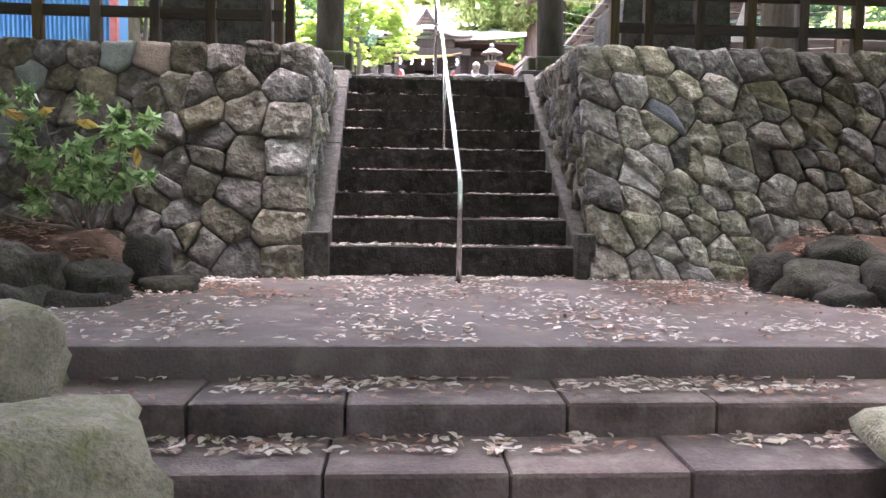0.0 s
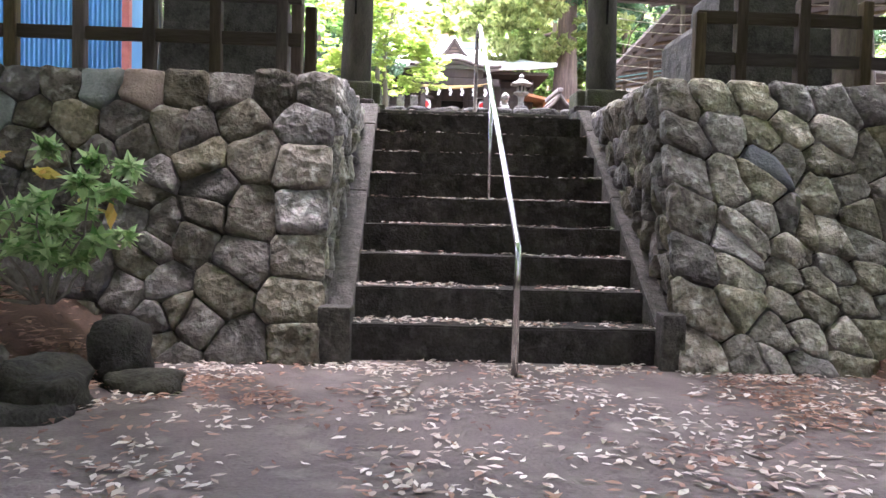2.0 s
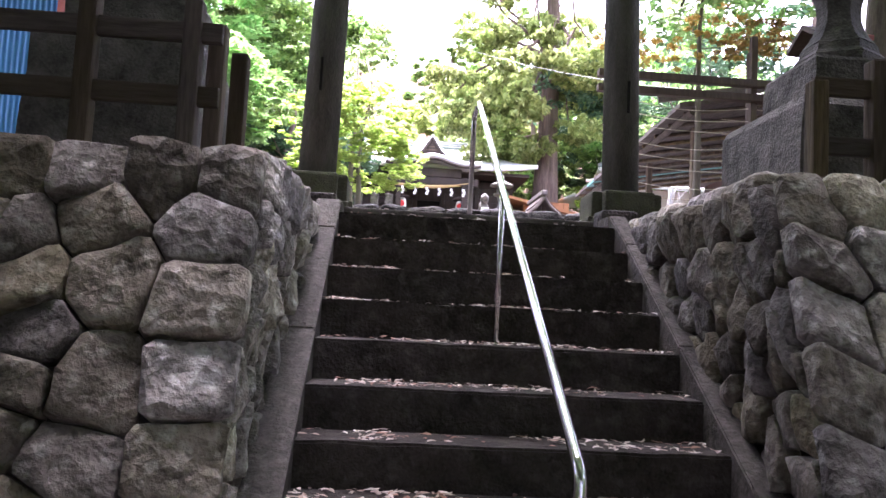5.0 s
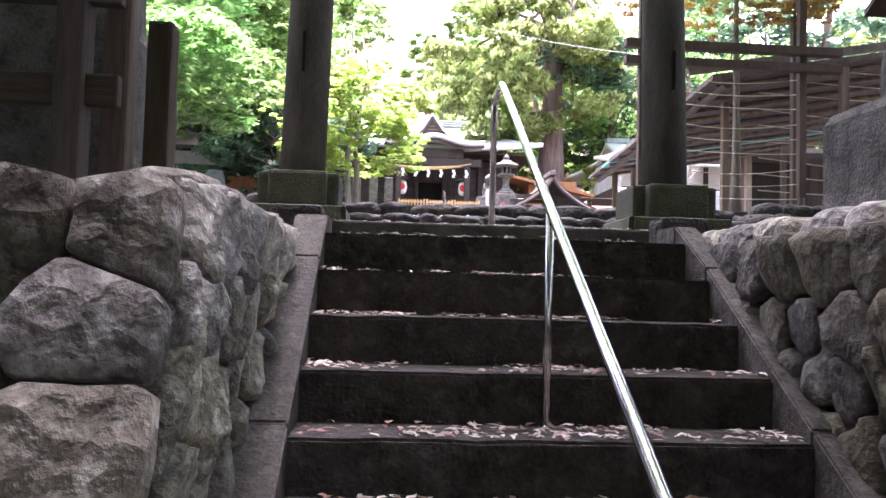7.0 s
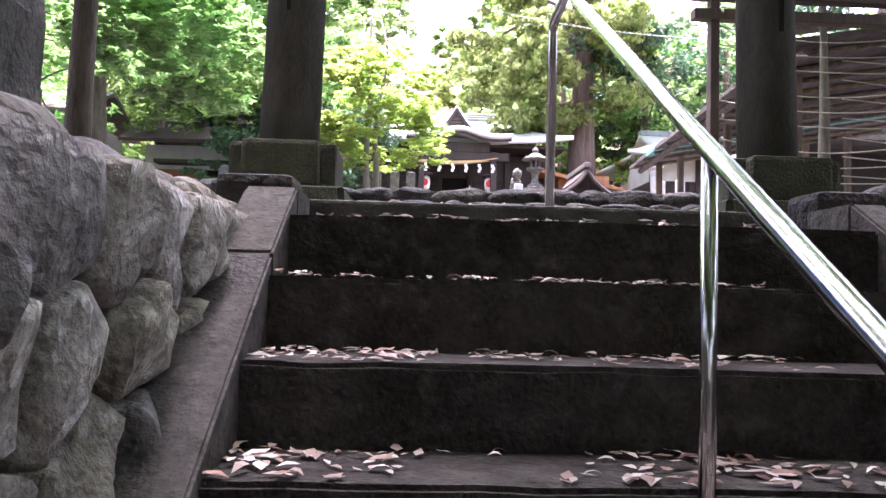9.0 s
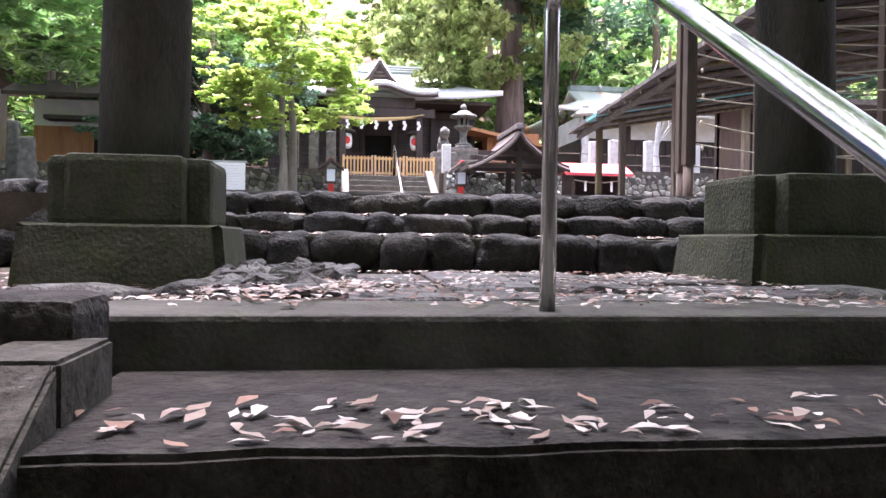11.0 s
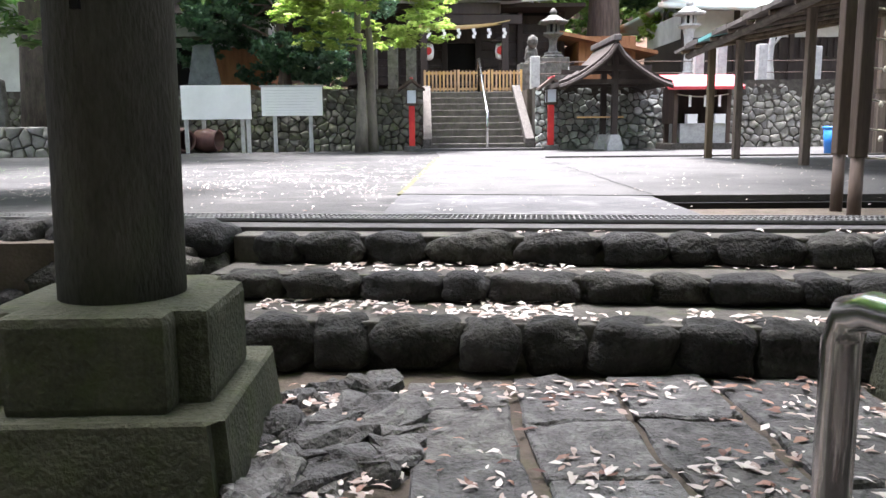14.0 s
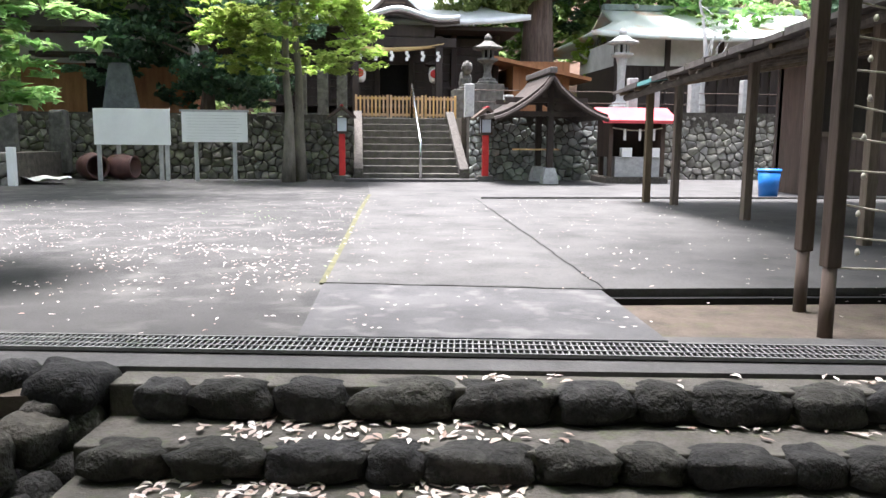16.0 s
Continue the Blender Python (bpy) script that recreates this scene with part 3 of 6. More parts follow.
# ---- main stairs ----
XL, XR = -0.75, 1.12
RUN, RISE, Y1, Z1 = 0.3125, 0.1995, 4.79, 0.149
stairs = thing("stone_stairs", (0, 0, 0), "steep dark stone stairs with leaf litter on the treads", "stairs")
for k in range(9):
    y, z = Y1 + RUN * k, Z1 + RISE * k
    bm = boxed(XL - 0.05, XR + 0.05, y, 8.0 if k == 8 else y + 0.6, z - (0.3 if k == 0 else RISE + 0.06), z)
    es = [e for e in bm.edges if all(abs(v.co.y - y) < 1e-4 and abs(v.co.z - z) < 1e-4 for v in e.verts)]
    bmesh.ops.subdivide_edges(bm, edges=es, cuts=30)
    es = [e for e in bm.edges if all(abs(v.co.y - y) < 1e-4 and abs(v.co.z - z) < 1e-4 for v in e.verts)]
    bmesh.ops.bevel(bm, geom=es, offset=0.012, segments=2, affect="EDGES")
    for v in bm.verts:
        if v.co.z > z - 0.03 and v.co.y < y + 0.03:
            v.co.z += 0.006 * noise.noise(Vector((v.co.x * 6, k * 3, 0)))
            v.co.y += 0.007 * noise.noise(Vector((v.co.x * 5, k * 3, 4)))
    put("step", bm, M_STEP, stairs)
put("landing_kerb", boxed(-0.95, 1.4, 7.985, 8.42, 1.3, TOP, bevel=0.015), M_TREAD, stairs, "long worn kerb at the head of the stairs")
for side, x0, x1 in (("left", XL - 0.175, XL - 0.005), ("right", XR + 0.005, XR + 0.125)):
    st = thing("stair_stringer", (0, 0, 0), "sloping grey stone stringer beside the stairs", "stringer", "stair stringers")
    cuts = [4.74, Y1 + RUN * 4 + 0.02, Y1 + RUN * 7 + 0.05, 7.45, 7.75]
    for a, b in zip(cuts, cuts[1:]):
        bm = bmesh.new()
        q = []
        for x in (x0, x1):
            for y in (a + 0.003, b - 0.003):
                zt = min(Z1 + (y - Y1) * RISE / RUN + 0.035, 1.85)
                q += [bm.verts.new((x, y, zt - 0.75)), bm.verts.new((x, y, zt))]
        for f in ((0, 1, 3, 2), (4, 6, 7, 5), (1, 5, 7, 3), (0, 2, 6, 4), (0, 4, 5, 1), (2, 3, 7, 6)):
            bm.faces.new([q[i] for i in f])
        bmesh.ops.recalc_face_normals(bm, faces=bm.faces)
        bmesh.ops.bevel(bm, geom=list(bm.edges), offset=0.008, segments=2, affect="EDGES")
        put("stringer_stone", bm, M_STRINGER, st)
    put("end_block", boxed(x0 - 0.015, x1 + 0.008, 4.62, 4.78, -0.3, 0.27, bevel=0.018), M_STRINGER, st, "squat dark stone block at the foot")
    hx = -1.1 if side == "left" else 1.14
    put("head_block", boxed(hx, hx + 0.29, 7.7, 7.95, 1.4, 1.93, bevel=0.035), M_STEP, st, "rounded stone block at the head")

# ---- handrail ----
rail = thing("handrail", (0.2, 4.4, FOOT), "polished stainless steel pipe handrail in the middle of the stairs", "handrail")
RX, RY, RZ = 0.2, 4.4, FOOT
path = [(0, 0, 0.0), (0, 0, 0.70), (0, 0.012, 0.725), (0, 0.05, 0.755), (0, 3.33, 2.725), (0, 3.37, 2.745), (0, 3.42, 2.748), (0, 3.63, 2.735), (0, 3.675, 2.722), (0, 3.69, 2.69), (0, 3.69, TOP - FOOT - 0.02)]
put("rail_pipe", tubed(path, 0.0205, 20), M_STEEL, rail, smooth=True)
mid = put("post", tubed([(0, 1.91, 0.95 - FOOT - 0.02), (0, 1.91, 1.865)], 0.0165, 18), M_STEEL, rail, "slim steel post", smooth=True)
put("post_collar", lathe([(0.024, 0), (0.024, 0.012), (0.018, 0.02)], 18, at=(0, 1.91, 1.012)), M_STEEL, mid, smooth=True)

# ---- dry-stone walls either side of the stairs ----
ODD = (M_STONE_GREEN,)


def front(x0, sgn):
    def place(u, v, d):
        return (x0 + sgn * u, 4.60 + v * 0.345 - d * 0.94, FOOT - 0.05 + v + d * 0.34)
    return place


def flank(x, sgn, y0):
    def place(u, v, d):
        y = y0 + u
        z = FOOT + 0.1 + v
        return (x + sgn * (d + 0.04 * (v - 1)), y + v * 0.36 * max(0, 1 - u / 1.2), z)
    return place


SIDE = [(4.66, -0.5), (4.66, FOOT), (5.29, 1.72), (8.3, 1.76), (8.3, -0.5)]
wall_left = put("wall_left", prism(SIDE, -7.0, -1.03), M_MORTAR, None, "battered dry-stone wall of grey field stones", "wall", "structure")
wall_right = put("wall_right", prism(SIDE, 1.33, 7.5), M_MORTAR, None, "battered dry-stone wall of grey field stones", "wall", "structure")
stone_face(wall_left, 3.6, 1.83, front(-0.915, -1), 0.235, 0.045, 0.003, M_STONE_BROWN_SHADED, 11, 0.27, ODD, quoin=0.34, chosen=((1.18, 1.7, M_STONE_WARM), (1.47, 1.7, M_STONE_GREEN)))
stone_face(wall_left, 2.7, 1.83, front(-4.515, -1), 0.3, 0.07, 0.01, M_STONE_BROWN_SHADED, 17, 0.27, ODD)
# Past about 1.5 m the darker stones paint in the wall's falling light.
stone_face(wall_right, 3.6, 1.88, front(1.205, 1), 0.215, 0.055, 0.006, M_STONE_PALE_LIT, 23, 0.29, (M_STONE,), quoin=0.3, slant=0.8, chosen=((0.66, 1.4, M_STONE_BLUE),), beyond=(1.5, M_STONE_BROWN_SHADED))
stone_face(wall_right, 2.7, 1.88, front(4.805, 1), 0.36, 0.075, 0.012, M_STONE, 29, 0.27, ODD)
for w, x, s, sd in ((wall_left, -0.96, 1, 31), (wall_right, 1.265, -1, 37)):
    rng = random.Random(sd)
    pl = flank(x, s, 4.7)
    for poly in cells(3.25, 1.72, 0.26, rng, 0.3):
        cx, cy = sum(p[0] for p in poly) / len(poly), sum(p[1] for p in poly) / len(poly)
        if cy + FOOT + 0.1 > Z1 + (cx + 4.7 - Y1) * RISE / RUN - 0.1:
            # Left flank bright, right flank shaded: light put into the stone colour.
            put("stone", wall_stone(poly, pl, 0.012, 0.06, rng), M_STONE_PALE_LIT if s > 0 else M_STONE_BROWN_SHADED, w, smooth=True)
    # coping stones on the top of the wall
    y = 5.5
    while y < 8.0:
        dy = rng.uniform(0.24, 0.4)
        ob = put("coping_stone", boulder(rng.uniform(0.26, 0.36), dy * 1.05, 0.26, rng.random() * 50, 14, 8, 0.55, 0.1), M_STONE, w, smooth=True)
        ob.location = (x - s * 0.11, y + dy / 2, 1.665 if s > 0 else 1.7)
        y += dy

# ---- planting beds at the foot of the walls ----
for side, s, x0 in (("left", -1, -1.95), ("right", 1, 2.25)):
    vs, fs = [], []
    N, K = 28, 14
    for j in range(K + 1):
        for i in range(N + 1):
            u, v = i / N * 5.0, j / K
            y = 3.1 + 1.85 * v
            h = 0.42 * min(1, u / 0.5 + 0.05) * min(1, 0.25 + v * 0.9) * (1 - 0.2 * u / 5)
            vs.append((x0 + s * (u - 0.25 * v + (0.25 if s > 0 else 0.1)), y, FOOT - 0.06 + h + 0.04 * noise.noise(Vector((u * 4, v * 6, s)))))
    fs = [(j * (N + 1) + i, j * (N + 1) + i + 1, (j + 1) * (N + 1) + i + 1, (j + 1) * (N + 1) + i) for j in range(K) for i in range(N)]
    put("planting_bed", (vs, fs), M_LITTER, None, "raised earth bed covered in brown leaf litter", "bed", "structure", smooth=True)


def rock(x, y, z, sx, sy, sz, seed, mat=M_COBBLE, label="dark rounded rock edging the planting bed", turn=0, rough=0.2, power=0.7, group="rocks"):
    ob = put("rock", boulder(sx, sy, sz, seed, 22, 14, power, rough), mat, None, label, "rock", "", group, True)
    ob.matrix_world = pose(x, y, z, 0, 0, turn)
    return ob


M_DARKROCK = material("dark_bed_rock", (0.013, 0.012, 0.01), (0.085, 0.078, 0.065), 6, 0.82, 1.6, vary=0.3, spots=0.35, spot=(0.12, 0.115, 0.095))
M_BOULDER = material("pale_mossy_boulder", (0.085, 0.08, 0.052), (0.36, 0.335, 0.26), 4.5, 0.88, 1.8, spots=0.65, spot=(0.16, 0.16, 0.07))
for a in ((-2.02, 3.55, 0.03, 0.42, 0.4, 0.32, 1), (-2.38, 3.45, 0.1, 0.46, 0.4, 0.36, 2), (-2.02, 3.35, -0.05, 0.36, 0.3, 0.2, 3), (-2.82, 3.4, 0.08, 0.5, 0.42, 0.4, 4), (-2.35, 3.22, -0.02, 0.36, 0.34, 0.24, 5), (-1.72, 3.95, -0.02, 0.4, 0.3, 0.16, 6), (-1.88, 4.1, 0.12, 0.3, 0.3, 0.36, 7), (-3.3, 3.4, 0.1, 0.5, 0.42, 0.4, 8)):
    rock(a[0], a[1], a[2] - 0.05, *a[3:], mat=M_DARKROCK)
for a in ((2.5, 3.75, 0.06, 0.5, 0.44, 0.3, 11), (2.95, 3.4, 0.12, 0.62, 0.46, 0.4, 12), (2.52, 3.45, 0.0, 0.34, 0.3, 0.2, 13), (2.36, 4.05, 0.08, 0.34, 0.34, 0.3, 14), (3.5, 3.3, 0.14, 0.6, 0.46, 0.44, 15), (2.95, 3.1, -0.03, 0.4, 0.3, 0.22, 16), (2.75, 3.95, 0.2, 0.42, 0.4, 0.32, 17)):
    rock(a[0], a[1], a[2] - 0.05, *a[3:], mat=M_DARKROCK)
rock(-1.56, 1.12, -0.4, 1.3, 1.15, 0.64, 21, M_BOULDER, "large pale mossy boulder beside the lower steps", 12, 0.24, 0.62)
rock(-1.95, 1.95, -0.2, 0.8, 0.7, 0.62, 22, M_BOULDER, "pale mossy boulder beside the lower steps", 40, 0.24, 0.62)
rock(1.9, 1.3, -0.38, 0.75, 0.9, 0.5, 23, M_BOULDER, "large pale boulder beside the lower steps", 70, 0.24, 0.62)
rock(2.1, 0.5, -0.45, 0.95, 0.9, 0.6, 24, M_BOULDER, "large pale boulder beside the lower steps", 20, 0.24, 0.62)
rock(-2.1, 0.2, -0.45, 1.0, 0.9, 0.6, 25, M_BOULDER, "large pale mossy boulder beside the lower steps", 30, 0.24, 0.62)

# ---- shrub ----
shrub = thing("shrub", (-2.35, 4.25, 0.3), "sparse evergreen shrub with glossy leaves, a few turned yellow", "shrub")
rng, nr = random.Random(5), np.random.default_rng(5)
tips = []
for i in range(12):
    a, b = (rng.uniform(-0.06, 0.06), rng.uniform(-0.05, 0.05), 0), (rng.uniform(-0.75, 0.42), rng.uniform(-0.45, 0.2), rng.uniform(0.12, 0.92))
    bm = bmesh.new()
    q = limb(bm, a, b, 0.011, 0.004, rng, 0.25, 6)
    for _ in range(2):
        w = q[rng.randint(2, 5)]
        e = w + Vector((rng.uniform(-0.2, 0.2), rng.uniform(-0.2, 0.1), rng.uniform(-0.04, 0.16)))
        limb(bm, w, e, 0.005, 0.002, rng, 0.2, 5, 3)
        tips.append(e)
    tips.append(Vector(b))
    put("branch", bm, M_BARK2, shrub, smooth=True)
put("foliage", leaves([(*p, 0.17, 0.15, 0.1) for p in tips], 1050, 0.165, nr, 0.35, 0.2, 0.35, 0.42), L_SHRUB, shrub, kind="stuff")
put("yellow_leaves", leaves([(*p, 0.17, 0.15, 0.1) for p in tips[::7]], 24, 0.12, nr, 0.2, 0.2, 0.6, 0.4), L_YELLOW, shrub, kind="stuff")

# ---- torii ----
for x, ty, lean, r, w in ((-1.155, 9.65, 0.02, 0.184, 1.0), (1.87, 9.7, -0.02, 0.184, 1.1)):
    e = thing("torii_pillar", (x, ty, TOP), "round grey concrete torii pillar on a stepped mossy plinth", "pillar", "torii pillars")
    bm = bmesh.new()
    tube(bm, [(0, 0, 0.4), (lean * 4.4, 0, 4.9)], [r, r * 0.86], 28)
    shaft = put("shaft", bm, M_PILLAR, e, smooth=True)
    bm = bmesh.new()
    lathe([(0.41 * w, -0.1), (0.378 * w, 0.21), (0.368 * w, 0.22)], square=4, bm=bm)
    bmesh.ops.bevel(bm, geom=[d for d in bm.edges if abs(d.verts[0].co.z - d.verts[1].co.z) > 0.1], offset=0.04, segments=2, affect="EDGES")
    put("lower_plinth", bm, M_PLINTH, e)
    bm = bmesh.new()
    box(bm, -0.225 * w, 0.225 * w, -0.318 * w, 0.318 * w, 0.21, 0.495, 0.03)
    box(bm, -0.318 * w, 0.318 * w, -0.225 * w, 0.225 * w, 0.21, 0.492, 0.03)
    put("upper_plinth", bm, M_PLINTH, e)
    # Slot drawn as a strip with its shade in the colour.
    put("drain_slot", boxed(-0.012, 0.012, -r - 0.01, -r + 0.03, 1.3, 1.62), M_DARK, shaft)
put("torii_lintel", boxed(-2.2, 2.8, 9.6, 9.92, 6.75, 7.05, bevel=0.03), M_PILLAR, None, "grey concrete lintel across the torii pillars", "lintel", "structure")

# ---- paving of the gateway ----
pave = put("paving", boxed(-0.75, 1.6, 8.3, 10.45, 1.6, TOP - 0.016), M_SOIL, None, "rough grey stone slabs with leaves in their joints", "paving", "structure")
rng = random.Random(8)
cols = ((-0.7, -0.32), (-0.3, 0.055), (0.085, 0.455), (0.475, 0.84), (0.86, 1.42))
for c, (a, b) in enumerate(cols[1:], 1):
    y = 8.44 + rng.uniform(0, 0.3)
    while y < 10.2:
        d = min(rng.uniform(0.32, 0.62), 10.28 - y)
        if d > 0.12:
            bm = boxed(a + rng.uniform(0, 0.012), b - rng.uniform(0, 0.012), y, y + d - 0.01, TOP - 0.09, TOP + rng.uniform(-0.006, 0.012))
            bmesh.ops.subdivide_edges(bm, edges=bm.edges, cuts=3, use_grid_fill=True)
            for v in bm.verts:
                v.co += Vector((noise.noise(v.co * 5), noise.noise(v.co * 5 + Vector((3, 0, 0))), 0.55 * noise.noise(v.co * 9))) * 0.03
            bmesh.ops.bevel(bm, geom=[d2 for d2 in bm.edges if d2.calc_face_angle(0) > 0.8], offset=0.008, segments=1, affect="EDGES")
            put("slab", bm, M_SLAB, pave)
        y += d
for i in range(34):
    x, y = -0.72 + rng.random() * 0.4, 8.95 + (i % 17) * 0.078 + rng.uniform(-0.03, 0.03)
    sx, sy = rng.uniform(0.1, 0.27), rng.uniform(0.09, 0.2)
    bit = put("broken_stone", boulder(sx, sy, rng.uniform(0.09, 0.16), i * 1.7, 12, 8, 0.5, 0.34), M_SLAB, pave)
    bit.matrix_world = pose(x, y, TOP - 0.03 + rng.uniform(-0.015, 0.015), rng.uniform(-12, 12), rng.uniform(-12, 12), rng.uniform(0, 180))
for x, y, sx, sy in ((-0.78, 8.95, 0.36, 0.26), (-0.62, 9.2, 0.26, 0.2), (-0.5, 9.55, 0.24, 0.2), (-0.45, 8.8, 0.3, 0.22), (-0.66, 9.75, 0.22, 0.2), (-0.48, 9.95, 0.26, 0.22), (-1.15, 8.75, 0.4, 0.26), (1.58, 8.9, 0.4, 0.3), (-1.5, 8.5, 0.4, 0.26)):
    rock(x, y, TOP - 0.025, sx, sy, 0.1, x * 7 + y, M_SLAB, "flat worn stone sunk in the soil", 15, 0.15, 0.8, "sunken stones")

# ---- cobble steps up to the court ----
CY, CZ = (10.36, 10.78, 11.11), (2.07, 2.19, 2.33)
SKEW = Matrix.Translation((0, 10.7, 0)) @ Matrix.Rotation(radians(-7), 4, 'Z') @ Matrix.Translation((0, -10.7, 0))
cob = thing("cobble_steps", (0, 0, 0), "three low steps edged with dark rounded river stones", "steps")
cob.matrix_world = SKEW
for k in range(3):
    y, z = CY[k], CZ[k]
    put("tread", boxed(-1.3, 2.9, y + 0.07, (CY[k + 1] + 0.15) if k < 2 else 11.4, 1.5, z - 0.012, bevel=0.01), M_TREAD, cob, "trodden cement tread")
    x = -1.29 + 0.05 * k + rng.uniform(-0.05, 0.05)
    while x < 2.75:
        w = rng.uniform(0.2, 0.46)
        h = (z - (CZ[k - 1] if k else TOP)) * 1.06 + 0.012
        ob = put("cobble", boulder(w * 0.98, 0.2, h, rng.random() * 90, 22, 14, 0.6, 0.14), M_COBBLE, cob, smooth=True)
        ob.location = (x + w / 2, y + 0.085 + rng.uniform(-0.012, 0.012), z + 0.006 - h / 2)
        ob.rotation_euler = (0, rng.uniform(-0.05, 0.05), rng.uniform(-0.08, 0.08))
        x += w * 0.97
edge = thing("cobble_kerb", (0, 0, 0), "rough kerb of mossy rounded stones beside the steps", "kerb")
edge.matrix_world = SKEW
for side in (-1, 1):
    for row in range(2):
        for i in range(7):
            ob = put("cobble", boulder(rng.uniform(0.18, 0.32), rng.uniform(0.18, 0.26), 0.2, rng.random() * 90, 16, 10, 0.75, 0.2), M_COBBLE if row < 1 else M_DARKROCK, edge, smooth=True)
            ob.location = ((-1.41 if side < 0 else 2.9) + side * row * 0.14 + rng.uniform(-0.05, 0.05), 10.4 + i * 0.19 - row * 0.05, 1.95 + row * 0.17 + i * 0.015)
for side in (-1, 1):
    for row in range(3):
        x = 1.3 if side < 0 else 3.1
        while x < 5:
            w = rng.uniform(0.25, 0.4)
            ob = put("cobble", boulder(w, 0.3, 0.24, rng.random() * 90, 16, 10, 0.65, 0.18), M_COBBLE, edge, smooth=True)
            ob.location = (side * x + side * w / 2, 11.0 + row * 0.1, 1.94 + row * 0.17)
            x += w
put("court_edge", boxed(-4.5, 4.5, 11.36, 12.0, 1.2, COURT - 0.02), M_CONC, None, "concrete strip along the drain", "kerb", "structure").matrix_world = SKEW
put("bank_below_court", boxed(-60, -1.3, 11.25, 11.42, 1.2, 2.3), M_SOIL, None, "earth edge of the court", "bank", "structure")
put("bank_below_court", boxed(3.0, 60, 11.25, 11.42, 1.2, 2.3), M_SOIL, None, "earth edge of the court", "bank", "structure")

# ---- drain grate ----
grate = thing("drain_grate", (-0.03, 11.69, COURT), "long galvanised steel drain grate across the court", "grate", "", -8.0)
# Thin sheet below the bars, the channel's shade painted on.
put("channel", boxed(-3.6, 4.4, -0.115, 0.115, -0.013, -0.0105), M_DARK, grate)
for y in (-0.12, -0.045, 0.045, 0.12):
    put("bar", boxed(-3.6, 4.4, y - 0.006, y + 0.006, -0.012, 0.006), M_GRATE, grate)
bm = bmesh.new()
for i in range(267):
    x = -3.6 + i * 0.03
    box(bm, x, x + 0.008, -0.115, 0.115, -0.011, 0.003)
put("grating", bm, M_GRATE, grate, kind="stuff")

# ---- court surfaces ----
M_ASPHALT2 = material("patched_dark_asphalt", (0.045, 0.044, 0.044), (0.11, 0.107, 0.105), 2, 0.9, 0.35, spots=0.4, spot=(0.2, 0.19, 0.18), fine=120)
M_MOSS = material("mossy_joint_soil", (0.05, 0.05, 0.03), (0.12, 0.115, 0.06), 6, 0.95, 0.6)
sheet("path_near", [(-0.49, 11.94), (1.36, 11.7), (1.44, 13.03), (-0.42, 13.41)], COURT - 0.003, M_ASPHALT2, "dark patched strip of path before the drain")
sheet("path", [(-0.42, 13.42), (1.46, 13.04), (1.56, 14.3), (1.64, 17.7), (1.85, 21.3), (2.5, 26.6), (0.05, 26.6), (0.06, 22.3), (-0.12, 19.3), (-0.31, 15.5)], COURT, M_CONC, "pale concrete path to the shrine stairs")
sheet("concrete_yard", [(1.48, 13.08), (14, 12.5), (14, 28.4), (2.6, 28.4), (1.5, 20.0), (1.4, 14.2)], COURT - 0.004, M_CONC, "pale concrete yard beside the path")
sheet("dirt_patch", [(1.36, 11.64), (10, 11.1), (10, 12.9), (1.47, 13.2)], COURT - 0.1, M_SOIL, "bare brown soil strip by the drain")
# Near-black strip paints the shadow below the slab edge.
put("open_gutter", boxed(0, 12.0, -0.075, -0.02, COURT - 0.3, COURT - 0.055), M_DARK, None, "dark strip painted as shadow under the broken edge of the yard", "gutter", "structure").matrix_world = pose(1.5, 13.06, 0, 0, 0, -2.7)
sheet("moss_joint", [(-0.45, 13.4), (-0.41, 13.4), (-0.29, 15.5), (-0.1, 19.3), (0.08, 22.3), (0.02, 22.3), (-0.16, 19.3), (-0.34, 15.5)], COURT + 0.001, M_MOSS, "line of moss and leaves along the path's edge")
put("long_kerb", boxed(1.95, 14, 21.3, 21.4, COURT - 0.02, COURT + 0.03, bevel=0.008), M_CONC, None, "low kerb line across the yard", "kerb", "structure")
for a, b in (((-0.42, 13.41), (1.45, 13.04)), ((-0.25, 16.7), (1.6, 16.55)), ((1.46, 13.05), (1.6, 15.8)), ((1.6, 15.8), (1.84, 21.3))):
    pts = [(a[0] + (b[0] - a[0]) * k / 14 + 0.03 * noise.noise(Vector((k * 0.7, a[1], 0))), a[1] + (b[1] - a[1]) * k / 14 + 0.05 * noise.noise(Vector((k * 0.7, 5, a[1]))), COURT + 0.001) for k in range(15)]
    bm = bmesh.new()
    for p, q in zip(pts, pts[1:]):
        d = Vector((-(q[1] - p[1]), q[0] - p[0], 0)).normalized() * 0.006
        bm.faces.new([bm.verts.new(Vector(c) + e * d + Vector((0, 0, 0.003))) for c, e in ((p, -1), (q, -1), (q, 1), (p, 1))])
    put("crack", bm, M_DARK, None, "dark crack in the concrete", "crack", "structure")


# ---- fences on the walls ----
def fence(x0, x1, y, z, label, posts):
    e = thing("wooden_fence", (0, y, z), label, "fence", "fences on the walls")
    for x, h, dy in posts:
        bm = boxed(x - 0.04, x + 0.04, dy - 0.045, dy + 0.045, -0.05, h, bevel=0.012)
        put("post", bm, M_FENCE, e)
    for zr in (0.2, 0.49):
        put("rail", boxed(x0, x1, -0.02, 0.02, zr, zr + 0.09, bevel=0.006), M_FENCERAIL, e)
    return e


